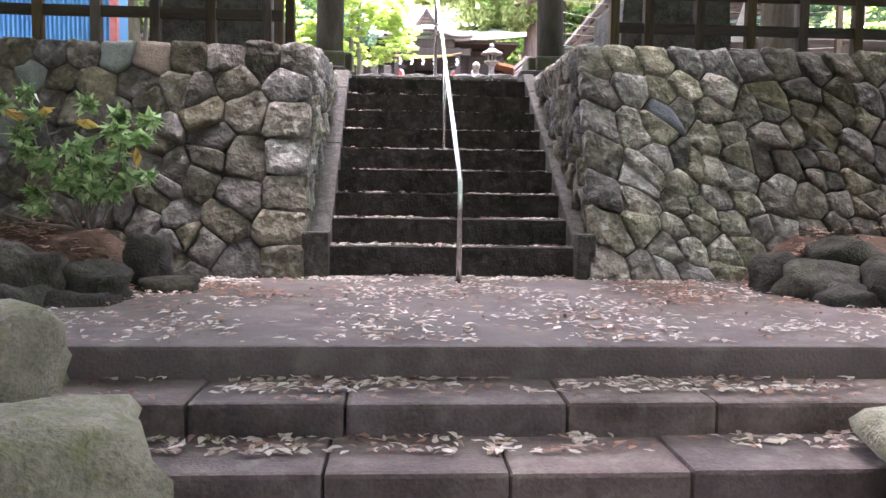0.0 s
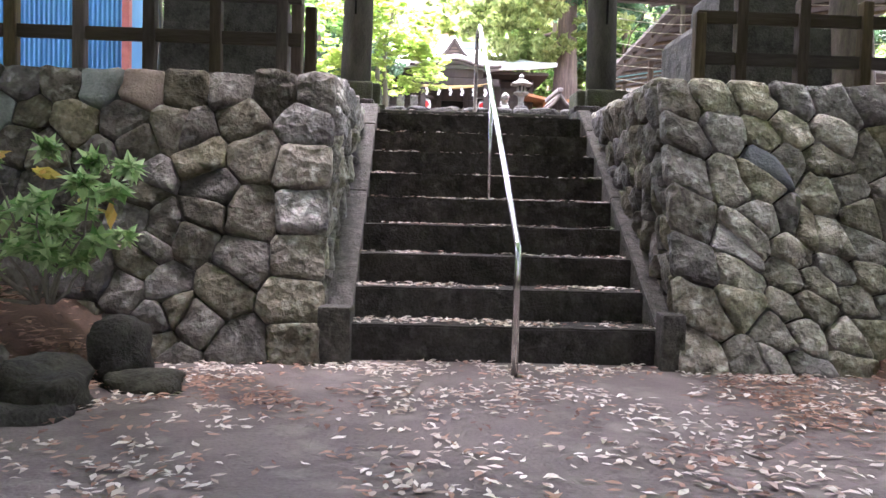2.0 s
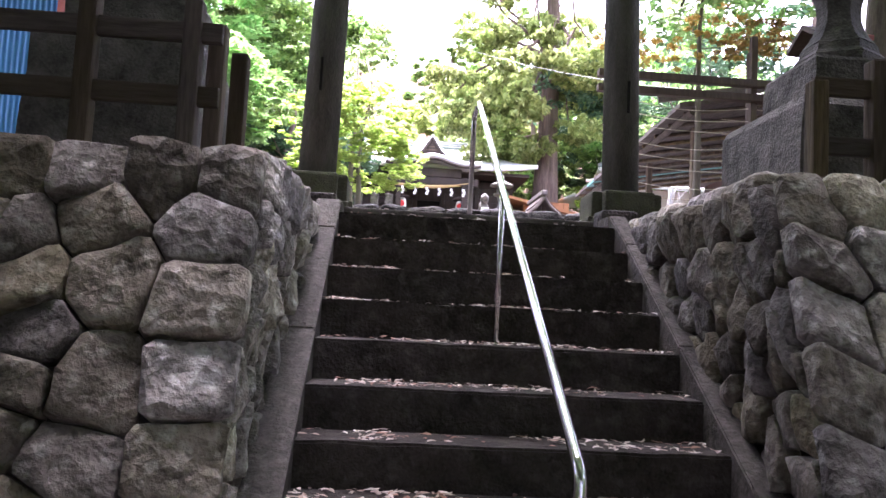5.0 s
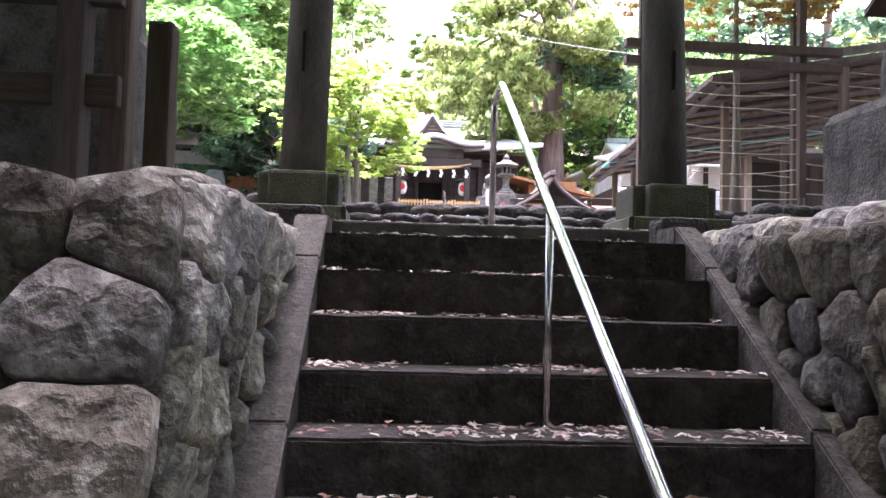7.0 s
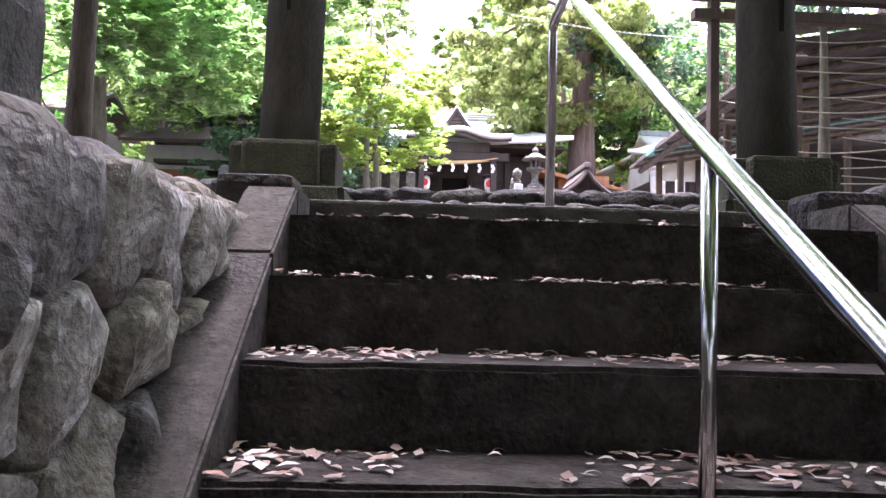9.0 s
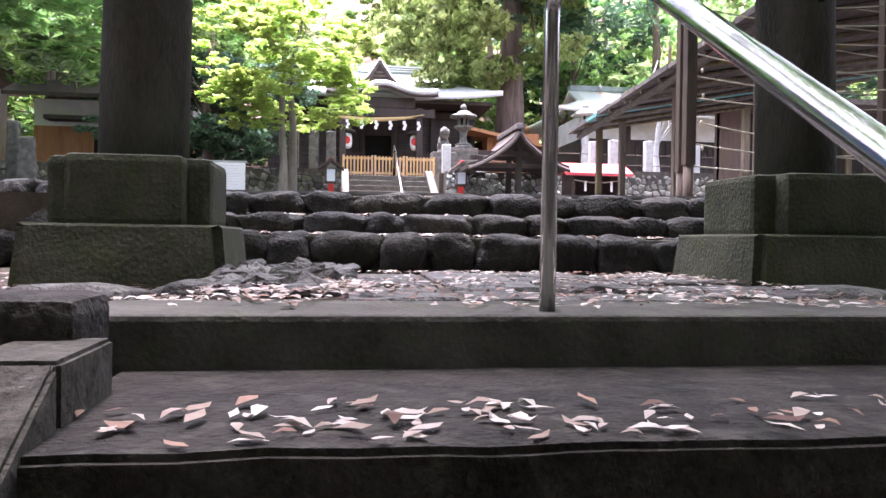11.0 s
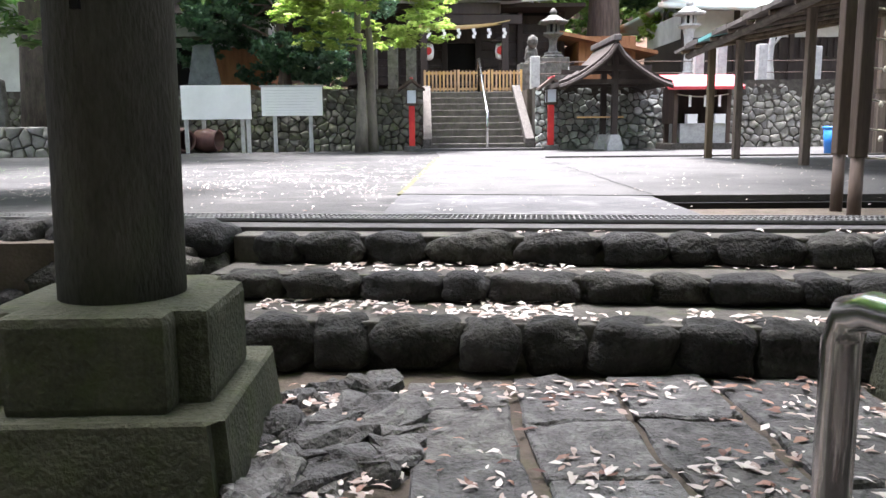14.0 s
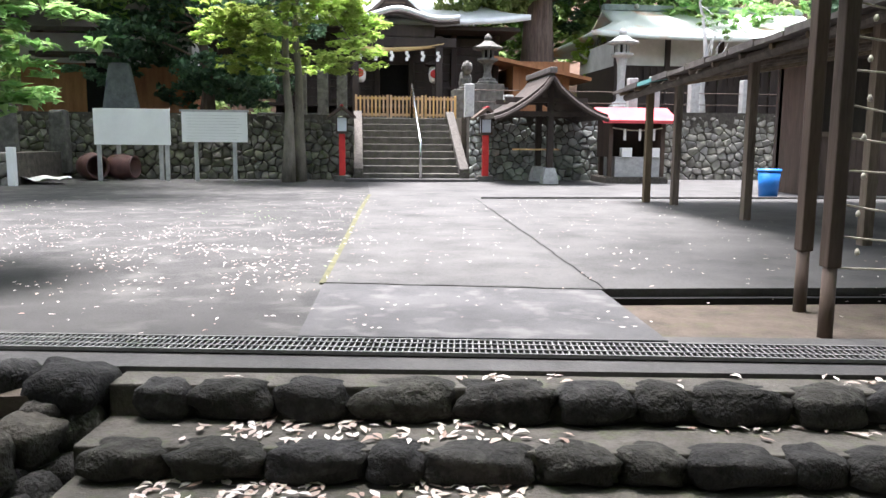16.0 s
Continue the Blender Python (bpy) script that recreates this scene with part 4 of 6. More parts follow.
fence(-6.5, -1.2, 5.55, 1.76, "weathered grey-brown wooden fence on the dry-stone wall", [(-1.33, 0.68, 0), (-1.25, 0.62, 0.14), (-1.18, 0.55, 0.32), (-1.785, 0.68, 0), (-2.236, 0.68, 0), (-2.71, 0.68, 0), (-3.17, 0.68, 0), (-3.63, 0.68, 0), (-4.1, 0.68, 0), (-4.6, 0.68, 0), (-5.1, 0.68, 0), (-5.6, 0.68, 0)])
fence(1.6, 7, 5.65, 1.76, "weathered grey-brown wooden fence on the dry-stone wall", [(1.62, 0.56, 0), (1.92, 0.68, 0), (2.37, 0.68, 0), (2.83, 0.68, 0), (3.3, 0.66, 0), (3.8, 0.66, 0), (4.3, 0.66, 0), (4.8, 0.66, 0), (5.3, 0.66, 0)])


# ---- stone lanterns ----
def stone_lantern(x, y, z, k, label, mat, sides=4, turn=0.0, tall=1.0, tiers=((0.66, 0.46), (0.52, 0.4), (0.35, 0.42)), group="stone lanterns", head=1.0):
    e = thing("stone_lantern", (x, y, z), label, "stone lantern", group, turn)
    b = 0.0
    if tiers:
        for w, h in tiers:
            bm = boxed(-w * k, w * k, -w * k, w * k, b * k, (b + h) * k, bevel=0.025 * k)
            for v in bm.verts:
                v.co += Vector((noise.noise(v.co * 4), noise.noise(v.co * 4 + Vector((5, 0, 0))), 0)) * 0.012
            put("pedestal_tier", bm, mat, e)
            b += h
    put("base", lathe([(0.34 * k, b * k), (0.35 * k, (b + 0.06) * k), (0.25 * k, (b + 0.15) * k), (0.22 * k, (b + 0.17) * k)], square=sides), mat, e)
    s = b + 0.17
    put("shaft", lathe([(0.2 * k, s * k), (0.15 * k, (s + 0.12) * k), (0.125 * k, (s + 0.3 * tall) * k), (0.15 * k, (s + 0.5 * tall) * k), (0.2 * k, (s + 0.6 * tall) * k)], 20, square=sides if sides == 4 else 0), mat, e, smooth=False)
    put("moulding", lathe([(0.26 * k, (b + 0.12) * k), (0.285 * k, (b + 0.15) * k), (0.27 * k, (b + 0.19) * k), (0.19 * k, (b + 0.22) * k)], square=sides), mat, e)
    s = (s + 0.6 * tall) / head
    k *= head
    put("platform", lathe([(0.2 * k, s * k), (0.33 * k, (s + 0.09) * k), (0.33 * k, (s + 0.15) * k), (0.2 * k, (s + 0.17) * k)], square=sides if sides != 4 else 4), mat, e)
    s += 0.17
    for i in range(sides):
        a = 2 * math.pi * (i + 0.5) / sides
        cx, cy = 0.19 * k * math.cos(a), 0.19 * k * math.sin(a)
        put("fire_box_pillar", boxed(cx - 0.04 * k, cx + 0.04 * k, cy - 0.04 * k, cy + 0.04 * k, s * k, (s + 0.27) * k), mat, e)
    # Solid core coloured as the shade within the fire box.
    put("fire_box_core", boxed(-0.11 * k, 0.11 * k, -0.11 * k, 0.11 * k, s * k, (s + 0.27) * k), M_DARK, e)
    s += 0.27
    put("cap", lathe([(0.22 * k, s * k), (0.47 * k, (s + 0.02) * k), (0.49 * k, (s + 0.08) * k), (0.3 * k, (s + 0.17) * k), (0.15 * k, (s + 0.29) * k), (0.1 * k, (s + 0.31) * k)], square=sides), mat, e)
    s += 0.31
    put("finial", lathe([(0.07 * k, s * k), (0.12 * k, (s + 0.05) * k), (0.13 * k, (s + 0.1) * k), (0.09 * k, (s + 0.17) * k), (0.02 * k, (s + 0.24) * k)], 16), mat, e, smooth=True)
    return e


def gate_lantern(x, y, z, tiers, stem, label, slim):
    """A lantern on block tiers (half width, height), with a flared six-sided stem of the given height."""
    e = thing("stone_lantern", (x, y, z), label, "stone lantern", "stone lanterns")
    b = 0.0
    for w, h in tiers:
        bm = bmesh.new()
        lathe([(w * 1.03, b), (w * 1.04, b + h * 0.12), (w, b + h * 0.2), (w * 0.97, b + h * 0.93), (w * 0.93, b + h)], square=4, bm=bm)
        bmesh.ops.subdivide_edges(bm, edges=bm.edges, cuts=2, use_grid_fill=True)
        for v in bm.verts:
            v.co += Vector((noise.noise(v.co * 4), noise.noise(v.co * 4 + Vector((5, 0, 0))), 0.5 * noise.noise(v.co * 3))) * 0.022
        put("pedestal_tier", bm, M_OLDSTONE, e)
        b += h
    put("base", lathe([(0.27, b), (0.275, b + 0.07), (0.245, b + 0.1), (0.235, b + 0.15), (0.2, b + 0.17)], square=6), M_OLDSTONE, e).scale = (slim, slim, 1)
    b += 0.16
    put("stem", lathe([(0.225, b)] + [(0.135 + 0.09 * (2 * k / 8 - 1) ** 2 * (1 if k < 4 else 0.75), b + stem * k / 8) for k in range(1, 9)], square=6), M_OLDSTONE, e).scale = (slim, slim, 1)
    b += stem
    put("platform", lathe([(0.2, b), (0.3, b + 0.1), (0.31, b + 0.16), (0.3, b + 0.19), (0.2, b + 0.2)], square=6), M_OLDSTONE, e).scale = (slim, slim, 1)
    b += 0.19
    for i in range(6):
        a = math.pi * (i + 0.5) / 3
        put("fire_box_pillar", boxed(-0.035, 0.035, -0.035, 0.035, b, b + 0.26, bevel=0.006, m=Matrix.Translation((0.19 * math.cos(a), 0.19 * math.sin(a), 0)) @ Matrix.Rotation(a, 4, "Z")), M_OLDSTONE, e).scale = (slim, slim, 1)
    # Dark core paints the shade between the fire box pillars.
    put("fire_box_core", lathe([(0.12, b), (0.12, b + 0.26)], square=6), M_DARK, e).scale = (slim, slim, 1)
    b += 0.26
    put("cap", lathe([(0.2, b), (0.42, b + 0.03), (0.45, b + 0.1), (0.28, b + 0.17), (0.13, b + 0.28), (0.09, b + 0.3)], square=6), M_OLDSTONE, e).scale = (slim, slim, 1)
    put("finial", lathe([(0.06, b + 0.3), (0.1, b + 0.35), (0.11, b + 0.4), (0.07, b + 0.46), (0.02, b + 0.52)], 16), M_OLDSTONE, e, smooth=True).scale = (slim, slim, 1)
    return e


gate_lantern(-1.95, 6.75, 1.72, ((0.46, 0.82), (0.33, 0.38)), 0.36, "large weathered dark stone lantern on a stepped pedestal", 0.92)
gate_lantern(2.38, 6.75, 1.7, ((0.53, 0.74), (0.33, 0.32)), 0.4, "large weathered dark stone lantern on a broad stepped pedestal", 0.82)


def roofed_lamp(x, y, z, h):
    e = thing("lamp_post", (x, y, z), "brown post lamp with a small red-edged gabled roof", "lamp post", "gate lamp posts")
    put("post", boxed(-0.05, 0.05, -0.05, 0.05, -0.05, h - 0.34, bevel=0.008), M_BROWN, e)
    put("lamp_box", boxed(-0.12, 0.12, -0.12, 0.12, h - 0.36, h - 0.08, bevel=0.01), M_SHRINE, e)
    roof = put("roof", prism([(-0.28, h - 0.1), (0, h + 0.06), (0.28, h - 0.1), (0.28, h - 0.05), (0, h + 0.11), (-0.28, h - 0.05)], -0.26, 0.26), M_BROWN, e)
    put("roof_edge", boxed(-0.265, 0.265, -0.29, -0.27, h - 0.1, h - 0.05), M_PINKTRIM, roof, "faded red eave board")


roofed_lamp(-2.95, 9.0, 1.7, 2.28)
roofed_lamp(3.62, 9.0, 1.68, 2.2)

# ---- blue corrugated building ----
blue = thing("blue_building", (-4.98 - 0.2, 13.0, 1.7), "blue corrugated sheet building with faded red trim", "building")
bm = bmesh.new()
prev = None
for i in range(421):
    x = -6.5 + i * 6.5 / 420
    d = 0.012 * math.sin(i * math.pi / 2.5)
    c = (bm.verts.new((x, d, 0)), bm.verts.new((x, d, 4.6)))
    if prev:
        bm.faces.new((prev[0], c[0], c[1], prev[1]))
    prev = c
sheet_wall = put("front_wall", bm, M_BLUE, blue, smooth=True)
put("body", boxed(-6.5, -0.02, 0.03, 0.9, 0, 4.6), M_BLUE, blue)
put("corner_trim", boxed(-0.02, 0.1, -0.05, 0.08, 0, 4.62, bevel=0.01), M_PINKTRIM, blue, "faded red corner board")
put("roof", boxed(-6.8, 0.75, -0.5, 1.4, 4.6, 4.7), M_PINKTRIM, blue)
for i in range(4):
    put("eave_rafter", boxed(0.05, 0.8, -0.3 + i * 0.4, -0.2 + i * 0.4, 4.3, 4.6), M_ORANGE, blue, "orange-red rafter end")
    put("eave_strut", boxed(0.02, 0.1, -0.3 + i * 0.35, -0.22 + i * 0.35, 3.4, 4.5), M_PINKTRIM, blue)
put("vent", boxed(-0.24, -0.04, -0.12, 0.0, 3.95, 4.15, bevel=0.01), M_WHITE, sheet_wall, "white vent hood")

# ---- timber frame in the court ----
frame_posts = thing("timber_frame", (2.32, 11.95, COURT - 0.1), "dark brown timber frame of paired posts and beams with ropes", "frame")
for x, y in ((0.11, 0.11), (0.35, 0.77), (2.05, 0.15), (2.3, 0.77)):
    put("stub", lathe([(0.042, -0.15), (0.04, 0.42)], 16, at=(x, y, 0)), M_BROWN, frame_posts, "round weathered stub", smooth=True)
    put("post", boxed(x - 0.043, x + 0.043, y - 0.043, y + 0.043, 0.4, 2.8, bevel=0.01), M_BROWN, frame_posts)
for z, y in ((1.88, 0.1), (2.08, 0.1)):
    put("beam", boxed(-0.1, 2.5, y - 0.06, y + 0.06, z, z + 0.1, bevel=0.01), M_BROWN, frame_posts)
for i in range(11):
    z = 0.4 + i * 0.18
    pts = [(0.1 + k * 0.25, 0.1 + 0.02 * k, z - 0.035 * math.sin(k / 8 * math.pi) * (1 + i % 3)) for k in range(9)]
    put("rope", tubed(pts, 0.006, 6), M_ROPE, frame_posts, smooth=True)
for i in range(9):
    put("rope_tie", lathe([(0.008, 0), (0.014, 0.015), (0.006, 0.035)], 8, at=(0.12, -0.1 + 0.02 * (i % 2), 0.5 + i * 0.2)), M_ROPE, frame_posts, smooth=True)

def settle(known, m):
    """Moves the things made since into their place on the grounds."""
    for ob in bpy.data.objects:
        if ob.parent is None and ob.name not in known:
            ob.matrix_world = m @ ob.matrix_basis


def names():
    return {ob.name for ob in bpy.data.objects}


SIDE_YARD = Matrix.Translation((-0.41, 15.15 - 1.18 * 14.9, COURT * (1 - 1.18))) @ Matrix.Scale(1.18, 4)
FAR_SIDE = Matrix.Translation((0.2, 27.0 - 1.257 * 23.5, COURT * (1 - 1.257))) @ Matrix.Scale(1.257, 4)

# ---- long open shed at the side of the yard ----
known = names()
shed = thing("open_shed", (3.95, 13.6, COURT), "long open wooden shed, grey roof on thin posts, hung with ropes", "shed")
for x, y, h in ((0.3, 5.88, 1.54), (0.51, 5.4, 1.6), (0.49, 3.4, 1.72), (0.45, 1.3, 1.85), (3.6, 5.8, 2.23), (3.6, 3.0, 2.38), (3.6, 0.4, 2.52), (1.5, 0.3, 2.13)):
    put("post", boxed(x - 0.045, x + 0.045, y - 0.045, y + 0.045, -0.02, h, bevel=0.006), M_WOOD, shed)
for k in range(12):
    bm = bmesh.new()
    q = []
    for t in (k / 12, (k + 1) / 12 - 0.004):
        y, xo, zo = 6.25 - 6.2 * t, -0.12 - 0.12 * t, 1.5 + 0.3 * t
        q += [(xo, y, zo), (4.4, y, zo + 0.82)]
    rise = Vector((0, 0, 0.045 + 0.02 * (k % 2)))
    v0 = [bm.verts.new(p) for p in q] + [bm.verts.new(Vector(p) + rise) for p in q]
    for f in ((0, 2, 3, 1), (4, 5, 7, 6), (0, 1, 5, 4), (2, 6, 7, 3), (0, 4, 6, 2), (1, 3, 7, 5)):
        bm.faces.new([v0[i] for i in f])
    bmesh.ops.recalc_face_normals(bm, faces=bm.faces)
    put("roof_sheet", bm, M_GREENROOF if k == 2 else M_TILE, shed)
put("eave_beam", tubed([(0.05, 6.15, 1.46), (-0.05, 0.1, 1.76)], 0.05, 8), M_WOODH, shed)
put("fascia", boxed(-0.25, 4.4, -0.04, 0.0, 1.88, 1.98, m=Matrix.Shear("XZ", 4, (0, 0))), M_TILE, shed).rotation_euler = (0, -0.17, 0)
for i in range(11):
    y = 6.0 - i * 0.57
    put("rafter", tubed([(-0.1, y, 1.5 + 0.027 * i), (4.3, y, 2.27 + 0.027 * i)], 0.03, 6), M_WOOD, shed)
for i in range(9):
    pts = [(0.45 + 0.4 * k, 0.35 + 0.02 * k, 0.55 + i * 0.2 - 0.03 * math.sin(k / 8 * math.pi) * (1 + i % 3)) for k in range(9)]
    put("rope", tubed(pts, 0.006, 6), M_ROPE, shed, smooth=True)
put("leaning_board", boxed(0, 0.25, 0.0, 0.03, 0, 1.0), M_PLASTER, shed, "pale board leaning under the roof").matrix_basis = pose(2.2, 1.6, 1.0, 0, 18, 0)
for i in range(7):
    put("plank", boxed(1.6, 4.3, 1.2, 1.24, 0.02 + i * 0.16, 0.165 + i * 0.16), M_BROWN, shed, "stacked dark plank")

# ---- boarded building behind the shed ----
stage = thing("boarded_building", (7.5, 20.9, COURT), "old wooden building, boarded below and dark and open above", "building")
for i in range(16):
    put("board", boxed(i * 0.4, i * 0.4 + 0.385, -0.04 - 0.012 * (i % 2), 0, 0, 0.95), M_BROWN, stage)
put("sill", boxed(-0.05, 6.5, -0.09, 0.04, 0.95, 1.03), M_WOODH, stage)
put("rear_wall", boxed(0, 6.5, 0.9, 1.1, 0.0, 2.6), M_SHRINE, stage)
put("side_wall", boxed(0, 0.1, 0.05, 1.0, 0, 2.6), M_BROWN, stage)
for x in (0.05, 2.1, 4.2, 6.3):
    put("post", boxed(x - 0.06, x + 0.06, -0.07, 0.05, 0, 2.3, bevel=0.008), M_WOOD, stage)
put("eave", boxed(-0.6, 7, -0.5, 1.3, 2.3, 2.4), M_TILE, stage)
bin_ = thing("blue_bin", (6.6, 20.45, COURT), "bright blue plastic bin standing by the shed", "bin")
put("body", lathe([(0.14, 0), (0.17, 0.42)], 20), M_PLASTIC, bin_, smooth=True)
put("rim", lathe([(0.18, 0.4), (0.19, 0.42), (0.175, 0.44)], 20), M_PLASTIC, bin_, smooth=True)


settle(known, SIDE_YARD)

# ---- stairs to the shrine ----
known = names()
for x0, x1, y0 in ((-60, -0.36, 24.75), (1.88, 60, 24.75), (-0.36, 1.88, 25.95)):
    put("upper_terrace", boxed(x0, x1, y0, 60, 0.5, UPPER), M_SOIL, None, "earth terrace on which the shrine stands", "terrace", "structure")
SX0, SX1, SY, N2 = -0.16, 1.68, 23.65, 9
up = thing("shrine_stairs", (0, 0, 0), "worn grey stone stairs to the shrine terrace", "stairs")
for k in range(N2):
    z = COURT + (UPPER - COURT) * (k + 1) / N2
    put("step", boxed(SX0 - 0.02, SX1 + 0.02, SY + 0.27 * k, SY + 0.27 * k + (0.6 if k < N2 - 1 else 1.2), z - 0.3, z, bevel=0.012), M_TREAD, up)
put("bottom_slab", boxed(SX0 - 0.35, SX1 + 0.35, SY - 0.32, SY + 0.1, COURT - 0.02, COURT + 0.05, bevel=0.01), M_CONC, up)
slope = (UPPER - COURT) / (0.27 * N2)
for x in (SX0 - 0.2, SX1 + 0.02):
    bm = prism([(SY - 0.06, COURT - 0.02), (SY - 0.06, COURT + 0.24), (SY + 0.27 * N2, UPPER + 0.16), (SY + 0.27 * N2 + 0.3, UPPER + 0.16), (SY + 0.27 * N2 + 0.3, COURT)], x, x + 0.18)
    bmesh.ops.bevel(bm, geom=list(bm.edges), offset=0.01, segments=1, affect="EDGES")
    put("stringer", bm, M_STRINGER, up)
r2 = thing("stair_handrail", (0.93, SY - 0.05, COURT), "pale steel handrail in the middle of the shrine stairs", "handrail")
put("rail_pipe", tubed([(0, 0, 0), (0, 0, 0.72), (0, 0.06, 0.78), (0, 2.4, 0.78 + 2.36 * slope), (0, 2.5, 0.78 + 2.36 * slope), (0, 2.5, 1.27)], 0.028, 12), M_STEEL, r2, smooth=True)
fence2 = thing("picket_fence", (0, 26.2, UPPER), "fresh yellow-brown wooden picket barrier at the stair head", "fence")
for a, b in ((-0.33, 0.42), (0.45, 1.2), (1.23, 1.95)):
    for x in (a, b - 0.05):
        put("post", boxed(x, x + 0.05, -0.025, 0.025, 0, 0.52, bevel=0.004), M_FENCEW, fence2)
    for z in (0.06, 0.42):
        put("rail", boxed(a + 0.05, b - 0.05, -0.018, 0.018, z, z + 0.05), M_FENCEW, fence2)
    for i in range(7):
        x = a + 0.1 + i * (b - a - 0.15) / 7
        put("picket", boxed(x, x + 0.04, -0.034, -0.019, 0.03, 0.5), M_FENCEW, fence2)

# ---- retaining walls ----
def plane(x0, y, z0, batter=0.12):
    def place(u, v, d):
        return (x0 + u, y + batter * v - d, z0 + v)
    return place


M_WALL2 = material("grey_green_wall_stone", (0.13, 0.138, 0.122), (0.44, 0.46, 0.415), 4, 0.85, 0.8, vary=0.35, spots=0.35, spot=(0.3, 0.33, 0.3))
M_WALL3 = material("dark_wall_stone", (0.045, 0.045, 0.037), (0.18, 0.175, 0.145), 4, 0.85, 0.8, vary=0.35, spots=0.45, spot=(0.1, 0.12, 0.06))
M_WALL4 = material("pale_wall_stone", (0.11, 0.105, 0.088), (0.28, 0.268, 0.235), 4, 0.85, 0.5, vary=0.2, spots=0.3, spot=(0.25, 0.27, 0.2))
for nm, x0, w, y, h, sz, mt, sd, lb in (("wall_shrine_west", -9.4, 9.05, 24.35, 1.3, 0.17, M_WALL3, 41, "dark retaining wall of rounded stones"), ("wall_shrine_east", 1.98, 4.0, 24.2, 1.3, 0.165, M_WALL2, 43, "retaining wall of grey-green fitted stones"), ("wall_house", 6.0, 7.5, 24.6, 1.45, 0.17, M_WALL4, 47, "retaining wall of pale rounded stones")):
    wl = put(nm, boxed(x0 - (20 if x0 < -5 else 0), x0 + w + (20 if x0 > 5 else 0), y + 0.1, y + 0.7, 1.5, COURT + h - 0.02), M_MORTAR, None, lb, "wall", "structure")
    stone_face(wl, w, h, plane(x0, y, COURT - 0.03), sz, 0.05, 0.008, mt, sd, 0.0)

# ---- red lantern posts ----
def red_lantern(x, y):
    e = thing("lantern_post", (x, y, COURT), "vermilion lantern post with a peaked wooden roof and pale panes", "lantern", "lantern posts")
    put("foot", boxed(-0.16, 0.16, -0.16, 0.16, -0.02, 0.1, bevel=0.015), M_GRANITE, e, "grey stone foot")
    put("post", boxed(-0.06, 0.06, -0.06, 0.06, 0.08, 0.9, bevel=0.008), M_RED, e)
    put("bracket", boxed(-0.12, 0.12, -0.12, 0.12, 0.9, 0.95, bevel=0.008), M_BROWN, e)
    lamp = put("lantern_box", boxed(-0.1, 0.1, -0.1, 0.1, 0.95, 1.2), M_GLASSP, e, "pale frosted panes")
    for a in (-1, 1):
        for b in (-1, 1):
            put("corner_bar", boxed(a * 0.1 - 0.012, a * 0.1 + 0.012, b * 0.1 - 0.012, b * 0.1 + 0.012, 0.93, 1.22), M_SHRINE, lamp)
    bm = prism([(-0.27, 1.19), (0, 1.37), (0.27, 1.19), (0.27, 1.23), (0, 1.44), (-0.27, 1.23)], -0.25, 0.25)
    bm.transform(Matrix.Rotation(math.pi / 2, 4, "Z"))
    put("roof", bm, M_BROWN, e, "small dark gabled roof")
    put("ridge", boxed(-0.03, 0.03, -0.25, 0.25, 1.4, 1.45, bevel=0.008), M_REDROOF, e)
    return e


red_lantern(-0.58, 23.75)
red_lantern(2.22, 23.7)

# ---- wash pavilion ----
pav = thing("wash_pavilion", (3.22, 23.3, COURT), "small open pavilion with a curved shingled gable roof", "pavilion")
for x, y in ((0.07, -0.5), (0.07, 0.45)):
    put("post_stone", lathe([(0.15, 0), (0.14, 0.1), (0.09, 0.3)], square=4, at=(x, y, 0)), M_PALEGR, pav, "pale tapered footing")
    put("post", boxed(x - 0.055, x + 0.055, y - 0.055, y + 0.055, 0.28, 1.9), M_SHRINE, pav)
for z in (1.25, 1.5):
    put("tie_beam", boxed(-0.8, 0.75, -0.56, -0.46, z, z + 0.09), M_SHRINE, pav)
    put("tie_beam", boxed(-0.8, 0.75, 0.4, 0.5, z, z + 0.09), M_SHRINE, pav)
prof = [(1.05 * k / 8, 2.03 - 0.84 * (k / 8) ** 0.72 + 0.09 * (k / 8) ** 4) for k in range(9)]
for s in (-1, 1):
    bm = bmesh.new()
    rows = []
    for y in (-0.95, 0.95):
        for o in (0.0, 0.09):
            rows.append([bm.verts.new((s * x - 0.02, y, z - o)) for x, z in prof])
    for a, b in ((0, 2), (1, 3), (0, 1), (2, 3)):
        for i in range(8):
            bm.faces.new((rows[a][i], rows[a][i + 1], rows[b][i + 1], rows[b][i]))
    bm.faces.new((rows[0][8], rows[1][8], rows[3][8], rows[2][8]))
    bmesh.ops.recalc_face_normals(bm, faces=bm.faces)
    slope_ = put("roof_slope", bm, M_SHRINE, pav)
    for y in (-0.99, 0.96):
        put("barge_board", tubed([(s * x - 0.02, y, z - 0.1) for x, z in prof], 0.045, 6), M_SHRINE, slope_)
put("ridge", boxed(-0.09, 0.05, -1.02, 1.02, 2.0, 2.11, bevel=0.02), M_TILE, pav)
put("ladle_rack", boxed(-0.6, 0.3, -0.3, -0.26, 0.62, 0.65), M_FENCEW, pav, "wooden ladle rack")

